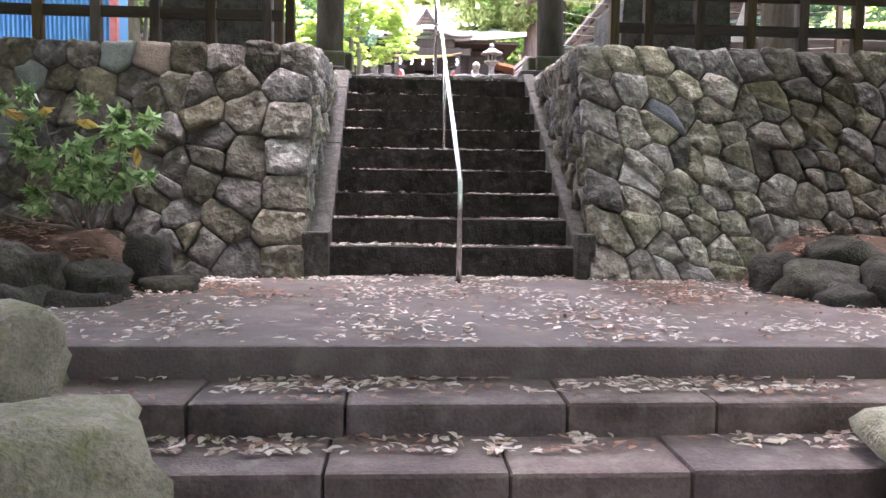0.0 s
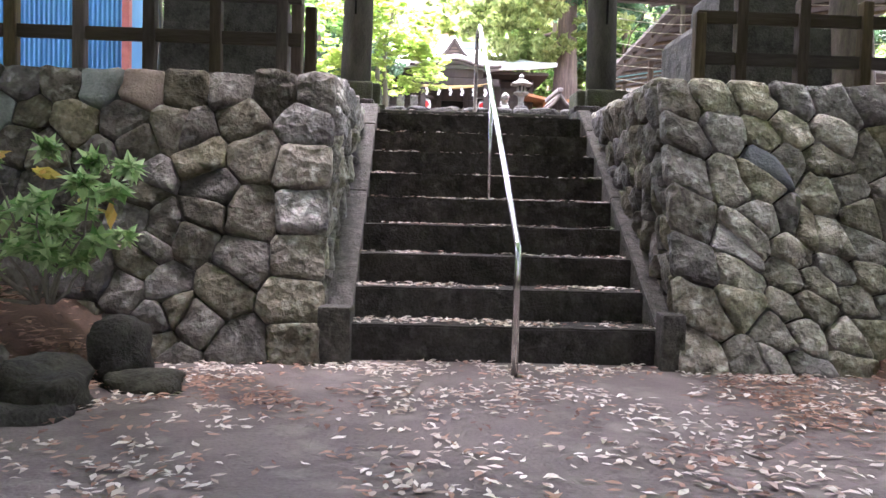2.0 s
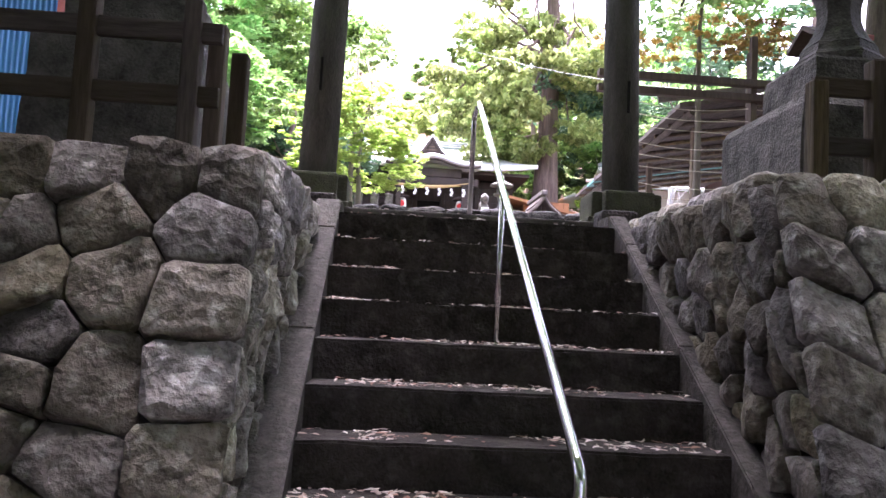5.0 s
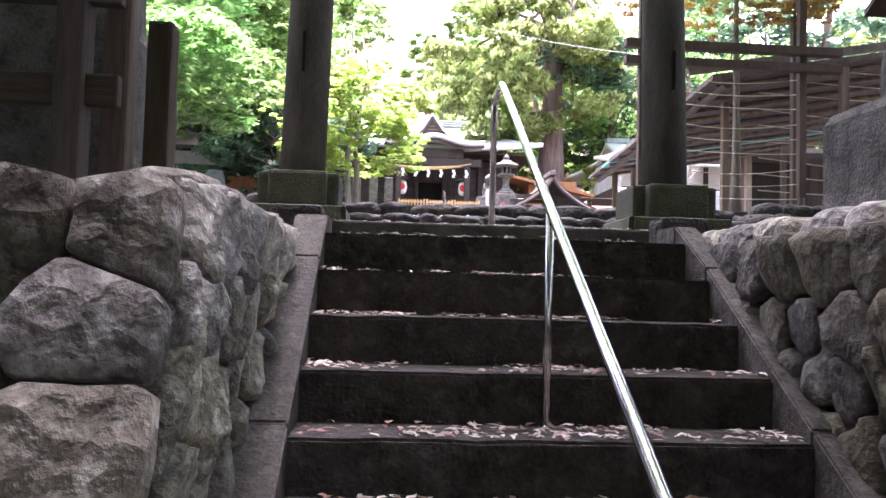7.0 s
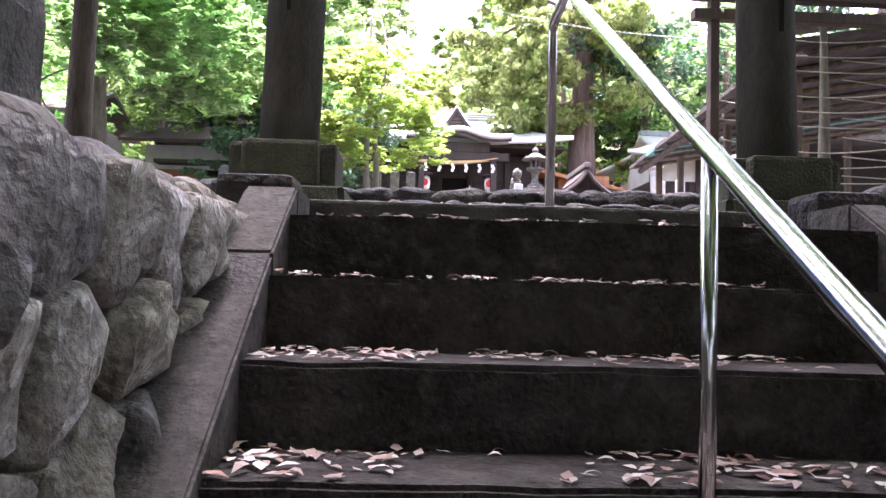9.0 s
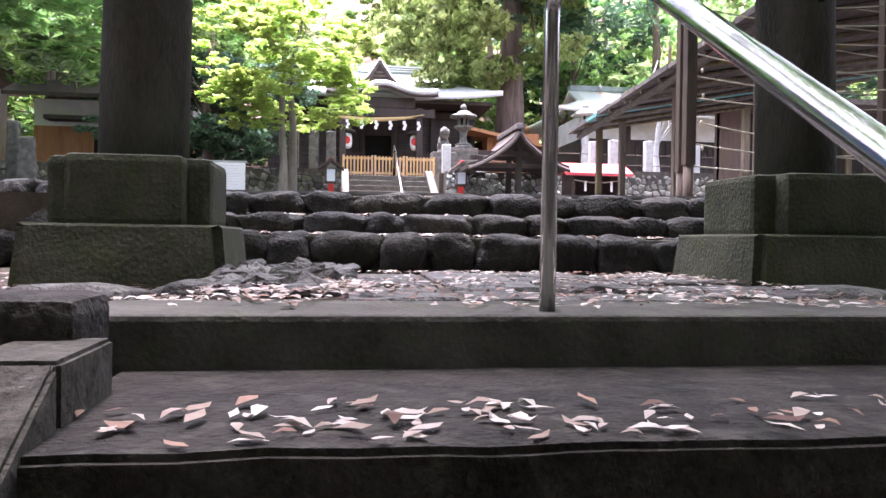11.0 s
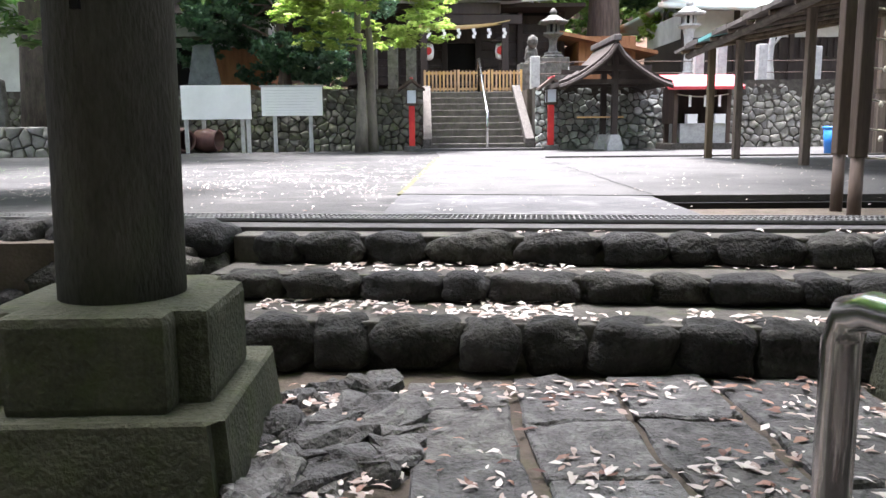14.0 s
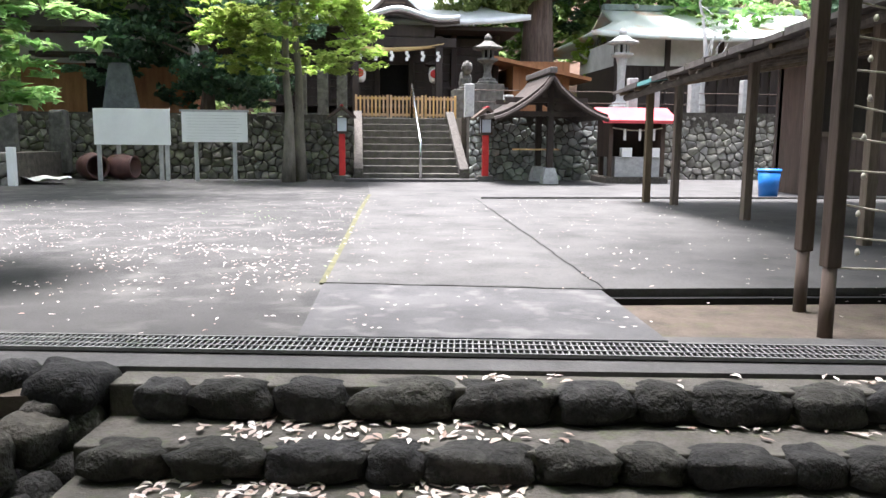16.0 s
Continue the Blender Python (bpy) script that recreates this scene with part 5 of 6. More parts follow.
# ---- small red-roofed shrine ----
hut = thing("small_shrine", (5.08, 23.5, COURT), "small roadside shrine with a red sheet roof and paper streamers", "shrine")
put("plinth", boxed(-0.62, 0.62, -0.5, 0.5, -0.02, 0.12, bevel=0.012), M_STRINGER, hut)
put("block", boxed(-0.42, 0.55, -0.4, 0.4, 0.1, 0.5, bevel=0.012), M_PALEGR, hut, "pale concrete altar block")
put("back", boxed(-0.5, 0.55, 0.3, 0.4, 0.1, 1.25), M_BROWN, hut)
for x in (-0.52, 0.52):
    put("post", boxed(x - 0.04, x + 0.04, -0.42, -0.34, 0.1, 1.22), M_BROWN, hut)
    put("side", boxed(x - 0.015, x + 0.015, -0.34, 0.4, 0.5, 1.22), M_BROWN, hut)
put("inner_shadow_board", boxed(-0.5, 0.5, 0.2, 0.28, 0.5, 1.2), M_SHRINE, hut)
bm = prism([(-0.62, 1.2), (0.0, 1.46), (0.5, 1.3), (0.5, 1.24), (0.0, 1.4), (-0.62, 1.14)], -0.74, 0.74)
put("roof", bm, M_REDROOF, hut)
put("rope", tubed([(-0.5 + 0.1 * k, -0.42, 1.06 - 0.05 * math.sin(k / 10 * math.pi)) for k in range(11)], 0.012, 6), M_ROPE, hut)
for x in (-0.28, 0.02, 0.3):
    put("paper_streamer", boxed(x, x + 0.05, -0.44, -0.43, 0.82, 1.04), M_PAPER, hut)
put("offering_box", boxed(-0.3, -0.1, -0.45, -0.3, 0.5, 0.68), M_PAPER, hut)
put("offering_box", boxed(0.25, 0.45, -0.45, -0.3, 0.5, 0.68), M_PAPER, hut)

# ---- notice boards ----
def board(x0, x1, y, z0, z1, legs, label, text=False):
    e = thing("notice_board", ((x0 + x1) / 2, y, COURT), label, "notice board", "notice boards")
    w = (x1 - x0) / 2
    panel = put("panel", boxed(-w, w, -0.02, 0.02, z0, z1, bevel=0.004), M_WHITE, e)
    for a, b in legs:
        put("leg", boxed(a - 0.035, a + 0.035, b, b + 0.06, -0.05, z0 + 0.2), M_PALEGR, e)
    if text:
        put("frame", boxed(-w - 0.03, w + 0.03, -0.03, 0.05, z1, z1 + 0.04), M_PALEGR, e)
        for i in range(9):
            put("text_line", boxed(-w + 0.08, w - 0.1 - 0.05 * (i % 3), -0.0225, -0.0205, z1 - 0.066 - i * 0.055, z1 - 0.062 - i * 0.055), M_PALEGR, panel, "faint line of writing")
    return e


board(-5.1, -3.74, 23.5, 0.66, 1.32, ((-0.62, 0.03), (-0.38, 0.4), (0.4, 0.4), (0.6, 0.03)), "blank white notice board on grey legs")
board(-3.55, -2.35, 23.6, 0.72, 1.28, ((-0.36, 0.03), (0.35, 0.03)), "white notice board with faint writing, on grey posts", True)

# ---- clay jars and tarpaulin ----
jar = put("clay_jar", lathe([(0.2, -0.42), (0.33, -0.3), (0.4, 0.05), (0.36, 0.3), (0.3, 0.36), (0.34, 0.42), (0.3, 0.42), (0.25, 0.3), (0.3, 0.0), (0.2, -0.3)], 24), M_CLAY, None, "large brown glazed clay jar lying on its side", "jar", smooth=True)
jar.matrix_world = pose(-5.25, 23.75, COURT + 0.25, 90, 0, 40) @ Matrix.Scale(0.66, 4)
jar2 = put("clay_jar", lathe([(0.2, -0.4), (0.33, -0.3), (0.38, 0.05), (0.3, 0.36), (0.33, 0.42), (0.28, 0.42), (0.2, -0.3)], 24), M_CLAY, None, "large brown glazed clay jar lying on its side", "jar", smooth=True)
jar2.matrix_world = pose(-4.75, 23.9, COURT + 0.24, 90, 0, 75) @ Matrix.Scale(0.66, 4)
jar3 = put("clay_jar", lathe([(0.18, -0.3), (0.27, 0.0), (0.22, 0.27), (0.25, 0.3), (0.1, 0.2)], 24), M_CLAY, None, "small broken clay jar on the ground", "jar", smooth=True)
jar3.matrix_world = pose(-6.1, 23.2, COURT + 0.17, 0, 0, 0) @ Matrix.Scale(0.62, 4)
bm = bmesh.new()
bmesh.ops.create_grid(bm, x_segments=12, y_segments=8, size=0.5)
for v in bm.verts:
    v.co = Vector((v.co.x * 0.9, v.co.y * 0.7, 0.09 + 0.06 * noise.noise(v.co * 4)))
tarp = put("tarpaulin", bm, M_PLASTER, None, "crumpled striped tarpaulin on the ground", "tarpaulin", smooth=True)
tarp.location = (-5.75, 22.5, COURT)


settle(known, FAR_SIDE)

# ---- main shrine hall ----
HALL = 3.78
hall = thing("shrine_hall", (1.15, 36.0, HALL), "dark timber shrine hall with a pale copper roof and carved gable", "shrine hall")
put("platform", boxed(-4.6, 4.4, -1.2, 7, -0.05, 0.45, bevel=0.03), M_GRANITE, hall)
for x0, x1 in ((-4.0, -0.52), (0.52, 3.6)):
    for i in range(9):
        put("wall_board", boxed(x0, x1, 0 - 0.01 * (i % 2), 0.12, 0.45 + i * 0.3, 0.45 + (i + 1) * 0.3 - 0.012), M_SHRINE, hall)
put("door_head", boxed(-0.52, 0.52, 0, 0.12, 2.2, 3.2), M_SHRINE, hall)
# Solid block whose near-black colour stands for the unlit room.
put("inner_room", boxed(-3.9, 3.5, 0.14, 6, 0.4, 3.4), M_DARK, hall, "near-black block painted as the shade inside the hall")
for x in (-4.0, -2.3, -0.6, 0.6, 2.1, 3.6):
    put("pillar", boxed(x - 0.1, x + 0.1, -0.14, 0.02, 0.45, 3.3, bevel=0.02), M_SHRINE, hall)
for x in (-1.35, 1.35):
    put("porch_pillar", boxed(x - 0.11, x + 0.11, -2.3, -2.08, 0.0, 2.9, bevel=0.02), M_SHRINE, hall)
put("porch_beam", boxed(-1.9, 1.9, -2.32, -2.06, 2.55, 2.85, bevel=0.03), M_SHRINE, hall, "carved porch beam")
put("porch_carving", boxed(-1.2, 1.2, -2.3, -2.1, 2.85, 3.25, bevel=0.06), M_SHRINE, hall)
for z in (1.0, 1.35):
    put("veranda_rail", boxed(0.75, 3.9, -0.9, -0.85, z, z + 0.06), M_SHRINE, hall)
    put("veranda_rail", boxed(-4.2, -0.75, -0.9, -0.85, z, z + 0.06), M_SHRINE, hall)
put("veranda", boxed(-4.3, 4.0, -1.0, 0.0, 0.7, 0.8), M_SHRINE, hall)


def curved_roof(half_w, ridge_half, y_front, y_ridge, z_eave, z_ridge, thick, n=12, lift=0.25):
    """The front slope of a hipped roof with a hollow curve and lifted corners."""
    bm = bmesh.new()
    top, bot = [], []
    for j in range(n + 1):
        k = j / n
        z = z_eave + (z_ridge - z_eave) * (0.55 * k + 0.45 * k * k)
        w = half_w + (ridge_half - half_w) * min(1, k * 1.6)
        y = y_front + (y_ridge - y_front) * k
        r1, r2 = [], []
        for i in range(25):
            u = -1 + i / 12
            zz = z + lift * abs(u) ** 3 * (1 - k)
            r1.append(bm.verts.new((u * w, y, zz)))
            r2.append(bm.verts.new((u * w, y, zz - thick)))
        top.append(r1)
        bot.append(r2)
    for j in range(n):
        for i in range(24):
            bm.faces.new((top[j][i], top[j][i + 1], top[j + 1][i + 1], top[j + 1][i]))
            bm.faces.new((bot[j][i], bot[j + 1][i], bot[j + 1][i + 1], bot[j][i + 1]))
    for i in range(24):
        bm.faces.new((top[0][i], bot[0][i], bot[0][i + 1], top[0][i + 1]))
    for j in range(n):
        for i in (0, 24):
            bm.faces.new((top[j][i], top[j + 1][i], bot[j + 1][i], bot[j][i]))
    bmesh.ops.recalc_face_normals(bm, faces=bm.faces)
    return bm


put("main_roof", curved_roof(4.5, 3.15, -1.6, 2.2, 3.52, 5.05, 0.18), M_ROOF, hall, smooth=True)
bm = curved_roof(4.5, 3.15, -1.6, 2.2, 3.52, 5.05, 0.18)
bm.transform(Matrix.Translation((0, 4.4, 0)) @ Matrix.Rotation(math.pi, 4, "Z"))
put("rear_roof", bm, M_ROOF, hall, smooth=True)
put("eave_underside", boxed(-4.2, 4.2, -1.3, 5.5, 3.25, 3.38), M_SHRINE, hall)
put("ridge", boxed(-3.0, 3.05, 2.05, 2.4, 5.0, 5.33, bevel=0.03), M_RIDGE, hall)
for z in (5.08, 5.17, 5.26):
    put("ridge_band", boxed(-3.02, 3.07, 2.02, 2.43, z, z + 0.03), M_ROOF, hall)
for x in (-3.0, 3.0):
    put("ridge_finial", lathe([(0.14, 4.6), (0.16, 4.8), (0.1, 5.3), (0.13, 5.45), (0.04, 5.6)], 12, at=(x, 2.0, 0)), M_RIDGE, hall)
# the gable on the front slope
gp = [(-1.12, 3.86), (-0.75, 4.1), (-0.4, 4.42), (-0.14, 4.8), (0, 5.02), (0.14, 4.8), (0.4, 4.42), (0.75, 4.1), (1.12, 3.86)]
bm = bmesh.new()
a = [bm.verts.new((x, -0.55, z - 0.12)) for x, z in gp]
bm.faces.new(a)
face = put("gable_face", bm, M_SHRINE, hall, "dark carved gable face")
for s in (0, 1):
    bm = bmesh.new()
    q = gp[:5] if s == 0 else gp[4:]
    r = [[bm.verts.new((x, y, z - o)) for x, z in q] for y, o in ((-0.75, 0), (-0.75, 0.1), (2.0, 0.1), (2.0, 0))]
    for m2 in range(4):
        for i in range(4):
            bm.faces.new((r[m2][i], r[m2][i + 1], r[(m2 + 1) % 4][i + 1], r[(m2 + 1) % 4][i]))
    bmesh.ops.recalc_face_normals(bm, faces=bm.faces)
    put("gable_roof", bm, M_ROOF, hall)
    bm = bmesh.new()
    tube(bm, [(x, -0.72, z - 0.16) for x, z in q], 0.06, 6)
    put("barge_board", bm, M_SHRINE, hall)
for i in range(5):
    put("gable_carving", boxed(-0.6 + i * 0.12, 0.6 - i * 0.12, -0.6, -0.55, 3.9 + i * 0.14, 3.95 + i * 0.14), M_BROWN, face)
# the curved porch roof
pp = []
for i in range(25):
    u = -1 + i / 12
    pp.append((u * 1.95, 3.42 + 0.34 * math.exp(-(u / 0.42) ** 2) + 0.1 * abs(u) ** 3))
bm = bmesh.new()
r = [[bm.verts.new((x, y, z - o)) for x, z in pp] for y, o in ((-2.75, 0), (-2.75, 0.14), (-0.3, 0.14), (-0.3, -0.25))]
for m2 in range(4):
    for i in range(24):
        bm.faces.new((r[m2][i], r[m2][i + 1], r[(m2 + 1) % 4][i + 1], r[(m2 + 1) % 4][i]))
bmesh.ops.recalc_face_normals(bm, faces=bm.faces)
put("porch_roof", bm, M_ROOF, hall, smooth=True)
bm = bmesh.new()
tube(bm, [(x, -2.72, z - 0.2) for x, z in pp], 0.07, 6)
put("porch_barge_board", bm, M_SHRINE, hall)
rope = thing("shimenawa", (1.15, 33.75, HALL), "thick twisted straw rope with white paper streamers under the porch", "sacred rope")
straw = put("rope", tubed([(-1.5 + 0.25 * k, 0, 2.5 - 0.12 * math.sin(k / 12 * math.pi) + 0.014 * k) for k in range(13)], 0.075, 10), M_STRAW, rope, smooth=True)
for i in range(6):
    x = -1.25 + i * 0.5
    bm = bmesh.new()
    for j in range(3):
        box(bm, x + 0.04 * (j % 2), x + 0.1 + 0.04 * (j % 2), -0.09, -0.08, 2.3 - j * 0.1, 2.41 - j * 0.1)
    put("paper_streamer", bm, M_PAPER, straw)
for x in (-0.05, 2.4):
    e = thing("paper_lantern", (x, 34.2, HALL), "white paper lantern with a red crest on a dark post", "paper lantern", "paper lanterns")
    put("post", boxed(-0.05, 0.05, 0.1, 0.2, 0, 2.0), M_SHRINE, e)
    put("roof", lathe([(0.3, 2.02), (0.3, 2.06), (0.05, 2.2)], square=4), M_SHRINE, e)
    shade = put("shade", lathe([(0.1, 1.45), (0.17, 1.52), (0.2, 1.72), (0.17, 1.94), (0.1, 2.0)], 18), M_PAPER, e, smooth=True)
    put("crest", lathe([(0.14, 0), (0.14, 0.02), (0.1, 0.03)], 16, bm=None), M_RED, shade, "red crest").matrix_basis = pose(-0.02, -0.17, 1.74, 90, 0, 0)
# wing corridor in orange boards
wing = thing("side_corridor", (5.2, 35.0, HALL), "orange cedar-boarded side corridor of the hall", "corridor")
for i in range(8):
    put("board", boxed(0.0 + i * 0.25, 0.24 + i * 0.25, 0, 0.1, 0.3, 2.3), M_ORANGE, wing)
bm = boxed(-0.8, 2.6, -0.6, 1.8, 2.3, 2.42)
for v in bm.verts:
    v.co.z -= 0.2 * (v.co.x + 0.8)
put("roof", bm, M_ORANGE, wing)
put("side", boxed(0.0, 0.1, 0.1, 3, 0.3, 2.2), M_ORANGE, wing)

# ---- terrace furniture ----
known = names()
stone_lantern(2.82, 27.2, UPPER, 0.7, "grey stone lantern on a stone block", M_GRANITE, 6, 0, 0.9, ((0.54, 0.62), (0.5, 0.6)), "terrace lanterns")
stone_lantern(6.4, 28.0, UPPER, 0.75, "very tall grey stone lantern behind the wall", M_PALEGR, 6, 0, 2.5, ((0.45, 0.5),), "terrace lanterns")
bm = bmesh.new()
for p, (sx, sy, sz), sd in (((0, 0, 0.9), (0.3, 0.42, 0.42), 3), ((0, -0.2, 1.2), (0.26, 0.26, 0.28), 5), ((0, -0.1, 0.75), (0.3, 0.5, 0.2), 6)):
    v, f = boulder(sx, sy, sz, sd, 14, 9, 0.85, 0.15)
    vv = [bm.verts.new(Vector(c) + Vector(p)) for c in v]
    for q in f:
        bm.faces.new([vv[i] for i in q])
box(bm, -0.3, 0.3, -0.35, 0.35, 0, 0.7, 0.02)
st = put("guardian_statue", bm, M_GRANITE, None, "grey stone guardian lion on a block", "statue", smooth=False)
st.location = (2.25, 26.9, UPPER)
for x, h in ((2.1, 0.72), (2.95, 0.5), (6.2, 0.95), (7.1, 0.95), (8.3, 0.9), (9.5, 0.9), (10.8, 0.9), (5.7, 0.9)):
    p = put("granite_post", boxed(-0.1, 0.1, -0.1, 0.1, -0.05, h, bevel=0.02), M_PALEGR, None, "pale granite fence post on the terrace edge", "post", "", "granite posts")
    p.location = (x, 25.2, UPPER)
for x in (-0.9, -1.3, -1.75):
    p = put("granite_post", boxed(-0.11, 0.11, -0.11, 0.11, -0.05, 0.95, bevel=0.02), M_GRANITE, None, "grey granite post on the terrace edge", "post", "", "granite posts")
    p.location = (x + 0.3, 25.3, UPPER)
for z in (0.35, 0.6):
    put("pipe_rail", tubed([(1.95, 25.25, UPPER + z), (11, 25.25, UPPER + z)], 0.009, 8), M_BROWN, None, "thin brown pipe rail along the terrace", "rail")

# ---- house on the terrace ----
house = thing("terrace_house", (8.0, 30.5, UPPER), "old timber house with white plaster and a rusty green roof", "house")
put("lower_wall", boxed(-0.9, 6, 0, 4, 0, 1.7), M_SHRINE, house, "dark boarded wall")
put("plaster", boxed(-0.85, 5.95, 0.03, 3.9, 1.7, 2.45), M_PLASTER, house, "white plaster band")
for x in (-0.9, 0.6, 2.2, 3.8, 5.4):
    put("post", boxed(x - 0.07, x + 0.07, -0.06, 0.06, 0, 2.45), M_SHRINE, house)
for x in (-0.7, 0.85, 2.45):
    for i in range(6):
        put("lattice_bar", boxed(x + i * 0.2, x + 0.06 + i * 0.2, -0.05, -0.02, 1.15, 1.65), M_SHRINE, house)
bm = curved_roof(4.4, 3.2, -1.1, 1.8, 2.4, 3.55, 0.12, 8, 0.1)
bm.transform(Matrix.Translation((2.4, 0, 0)))
put("roof", bm, M_ROOF2, house, smooth=True)
bm = curved_roof(4.4, 3.2, -1.1, 1.8, 2.4, 3.55, 0.12, 8, 0.1)
bm.transform(Matrix.Translation((2.4, 3.6, 0)) @ Matrix.Rotation(math.pi, 4, "Z"))
put("rear_roof", bm, M_ROOF2, house, smooth=True)
put("ridge", boxed(-0.8, 5.6, 1.65, 1.95, 3.5, 3.68, bevel=0.02), M_RIDGE, house)
for x in (0.2, 2.4, 4.6):
    put("ridge_knob", boulder(0.16, 0.16, 0.16, x, 12, 8, 1, 0), M_PALEGR, house, smooth=True).location = (x, 1.6, 3.62)

# ---- monuments and small house on the left ----
for x, y, w, h, t in ((-6.5, 23.2, 0.42, 1.55, 0.14), (-5.95, 24.2, 0.35, 1.2, 0.3), (-6.85, 23.5, 0.3, 1.9, 0.2), (-8.25, 22.6, 0.5, 1.3, 0.2), (-8.6, 22.6, 0.4, 1.6, 0.2)):
    bm = boxed(-w / 2, w / 2, -t / 2, t / 2, 0, h, bevel=0.05)
    for v in bm.verts:
        v.co.x *= 1 - 0.25 * v.co.z / h
        v.co += Vector((noise.noise(v.co * 4 + Vector((x, 0, 0))), 0, noise.noise(v.co * 4))) * 0.03
    s = put("stone_tablet", bm, M_GRANITE, None, "upright weathered grey stone tablet", "stone tablet", "", "stone tablets")
    s.location = (x, y, COURT + 0.1)
lw = put("wall_low_west", boxed(-16, -5.9, 22.0, 24.4, 1.5, COURT + 0.52), M_MORTAR, None, "low wall of pale rounded stones", "wall", "structure")
stone_face(lw, 7.0, 0.57, plane(-12.9, 21.95, COURT - 0.03, 0.05), 0.24, 0.06, 0.014, M_WALL4, 53)
put("white_stake", boxed(-5.95, -5.83, 21.8, 21.92, COURT - 0.02, COURT + 0.62, bevel=0.01), M_WHITE, None, "short white wooden stake", "stake")
sm = thing("small_house", (-6.3, 28.5, UPPER), "small brown and white outbuilding behind the trees", "house")
put("wall", boxed(-2, 2, 0, 3, 0, 1.3), M_ORANGE, sm, "brown boarded wall")
put("upper_wall", boxed(-2, 2, 0.02, 3, 1.3, 2.0), M_PLASTER, sm, "white plaster")
# Flat dark panel: the shade of a doorway, painted.
put("doorway", boxed(-0.5, 0.6, -0.02, 0.05, 0.1, 1.3), M_DARK, sm)
put("lintel", boxed(-1.6, 1.6, -0.5, 0.1, 1.42, 1.52), M_SHRINE, sm)
put("roof", prism([(-0.8, 1.95), (1.5, 2.9), (3.8, 1.95), (3.8, 2.05), (1.5, 3.0), (-0.8, 2.05)], -2.5, 2.5), M_SHRINE, sm)
tab = boxed(-0.4, 0.4, -0.09, 0.09, 0, 1.1, bevel=0.08)
for v in tab.verts:
    v.co.x *= 1 - 0.5 * (v.co.z / 1.1) ** 2
tb = put("stone_tablet", tab, M_STONE_BLUE, None, "pointed blue-grey memorial stone on the terrace", "stone tablet", "", "stone tablets")
tb.location = (-5.3, 26.0, UPPER)
store = thing("storehouse", (-9.55, 26.5, UPPER), "old white plastered storehouse beyond the trees", "house")
put("wall", boxed(-4, 0, 0, 3.5, -0.4, 2.4), M_PLASTER, store, "white plaster wall")
put("wall_base", boxed(-4.02, 0.02, -0.02, 3.52, -0.5, 0.05), M_GRANITE, store, "grey stone footing")
put("roof", prism([(-0.5, 2.35), (1.75, 3.3), (4.0, 2.35), (4.0, 2.45), (1.75, 3.42), (-0.5, 2.45)], -4.4, 0.4), M_TILE, store, "dark tiled gable roof")
settle(known, FAR_SIDE)
put("power_cable", tubed([(0.5 + 14 * k / 14, 39 - 25 * k / 14, 14.5 - 8.9 * k / 14 - 1.2 * math.sin(k / 14 * math.pi)) for k in range(15)], 0.009, 5), M_PALEGR, None, "pale overhead cable crossing the court", "cable")


# ---- trees ----
def around(cx, cy, cz, r, n, seed, sx=1.0, sy=1.0, sz=0.7, k=0.5):
    rr = random.Random(seed)
    out = []
    for _ in range(n):
        a, b, d = rr.uniform(0, 6.283), rr.uniform(-1, 1), rr.uniform(0.4, 1.0) * r
        q = math.sqrt(1 - b * b)
        s = rr.uniform(0.6, 1.2) * k * r
        out.append((cx + d * q * math.cos(a) * sx, cy + d * q * math.sin(a) * sy, cz + d * b * sz, s, s, s * 0.5))
    return out


known = names()
tree("maple_tree", (-1.58, 23.3, COURT), 5.6, 0.1, around(0.1, 0, 3.3, 1.9, 40, 61, 1.08, 1.0, 0.95, 0.28), 26000, 0.12, L_MAPLE, M_BARK2, "slender maple with layered yellow-green leaves in the court", 61, 14, low=0.4, flat=0.75, stems=2)
tree("pine_tree", (-3.6, 26.5, UPPER), 4.2, 0.14, around(-0.2, 0, 1.7, 2.0, 20, 63, 1.3, 0.7, 0.85, 0.42), 20000, 0.16, L_PINE, M_BARK, "dark dense evergreen on the terrace behind the notice boards", 63, 10, low=0.1, flat=0.3)
tree("evergreen_tree", (-6.2, 31, UPPER), 13, 0.3, around(0.2, -2.4, 5.2, 3.9, 24, 64, 1.0, 0.9, 1.2, 0.4), 20000, 0.26, L_FOREST, M_BARK, "tall evergreen behind the terrace", 64, 10)
tree("zelkova_tree", (-7.44, 22.75, COURT + 0.45), 9, 0.31, around(1.2, -2.6, 4.4, 3.2, 22, 65, 1.2, 1.2, 0.7, 0.4), 20000, 0.19, L_BRIGHT, M_BARKD, "broad tree with layered fresh green leaves", 65, 14, flat=0.7)
tree("bare_tree", (7.6, 25.9, UPPER), 3.2, 0.09, around(0, 0, 2.4, 0.9, 6, 70, 1, 1, 0.8, 0.4), 220, 0.12, L_FOREST, M_PALEGR, "pruned pale tree with almost no leaves", 70, 14, low=0.2)
tree("bright_tree", (7.4, 33.5, UPPER), 4.2, 0.09, around(0, 0, 2.2, 1.0, 10, 71, 0.8, 0.8, 1.1, 0.45), 5000, 0.16, L_MAPLE, M_BARK2, "small bright green tree behind the pavilion", 71, 8)
settle(known, FAR_SIDE)
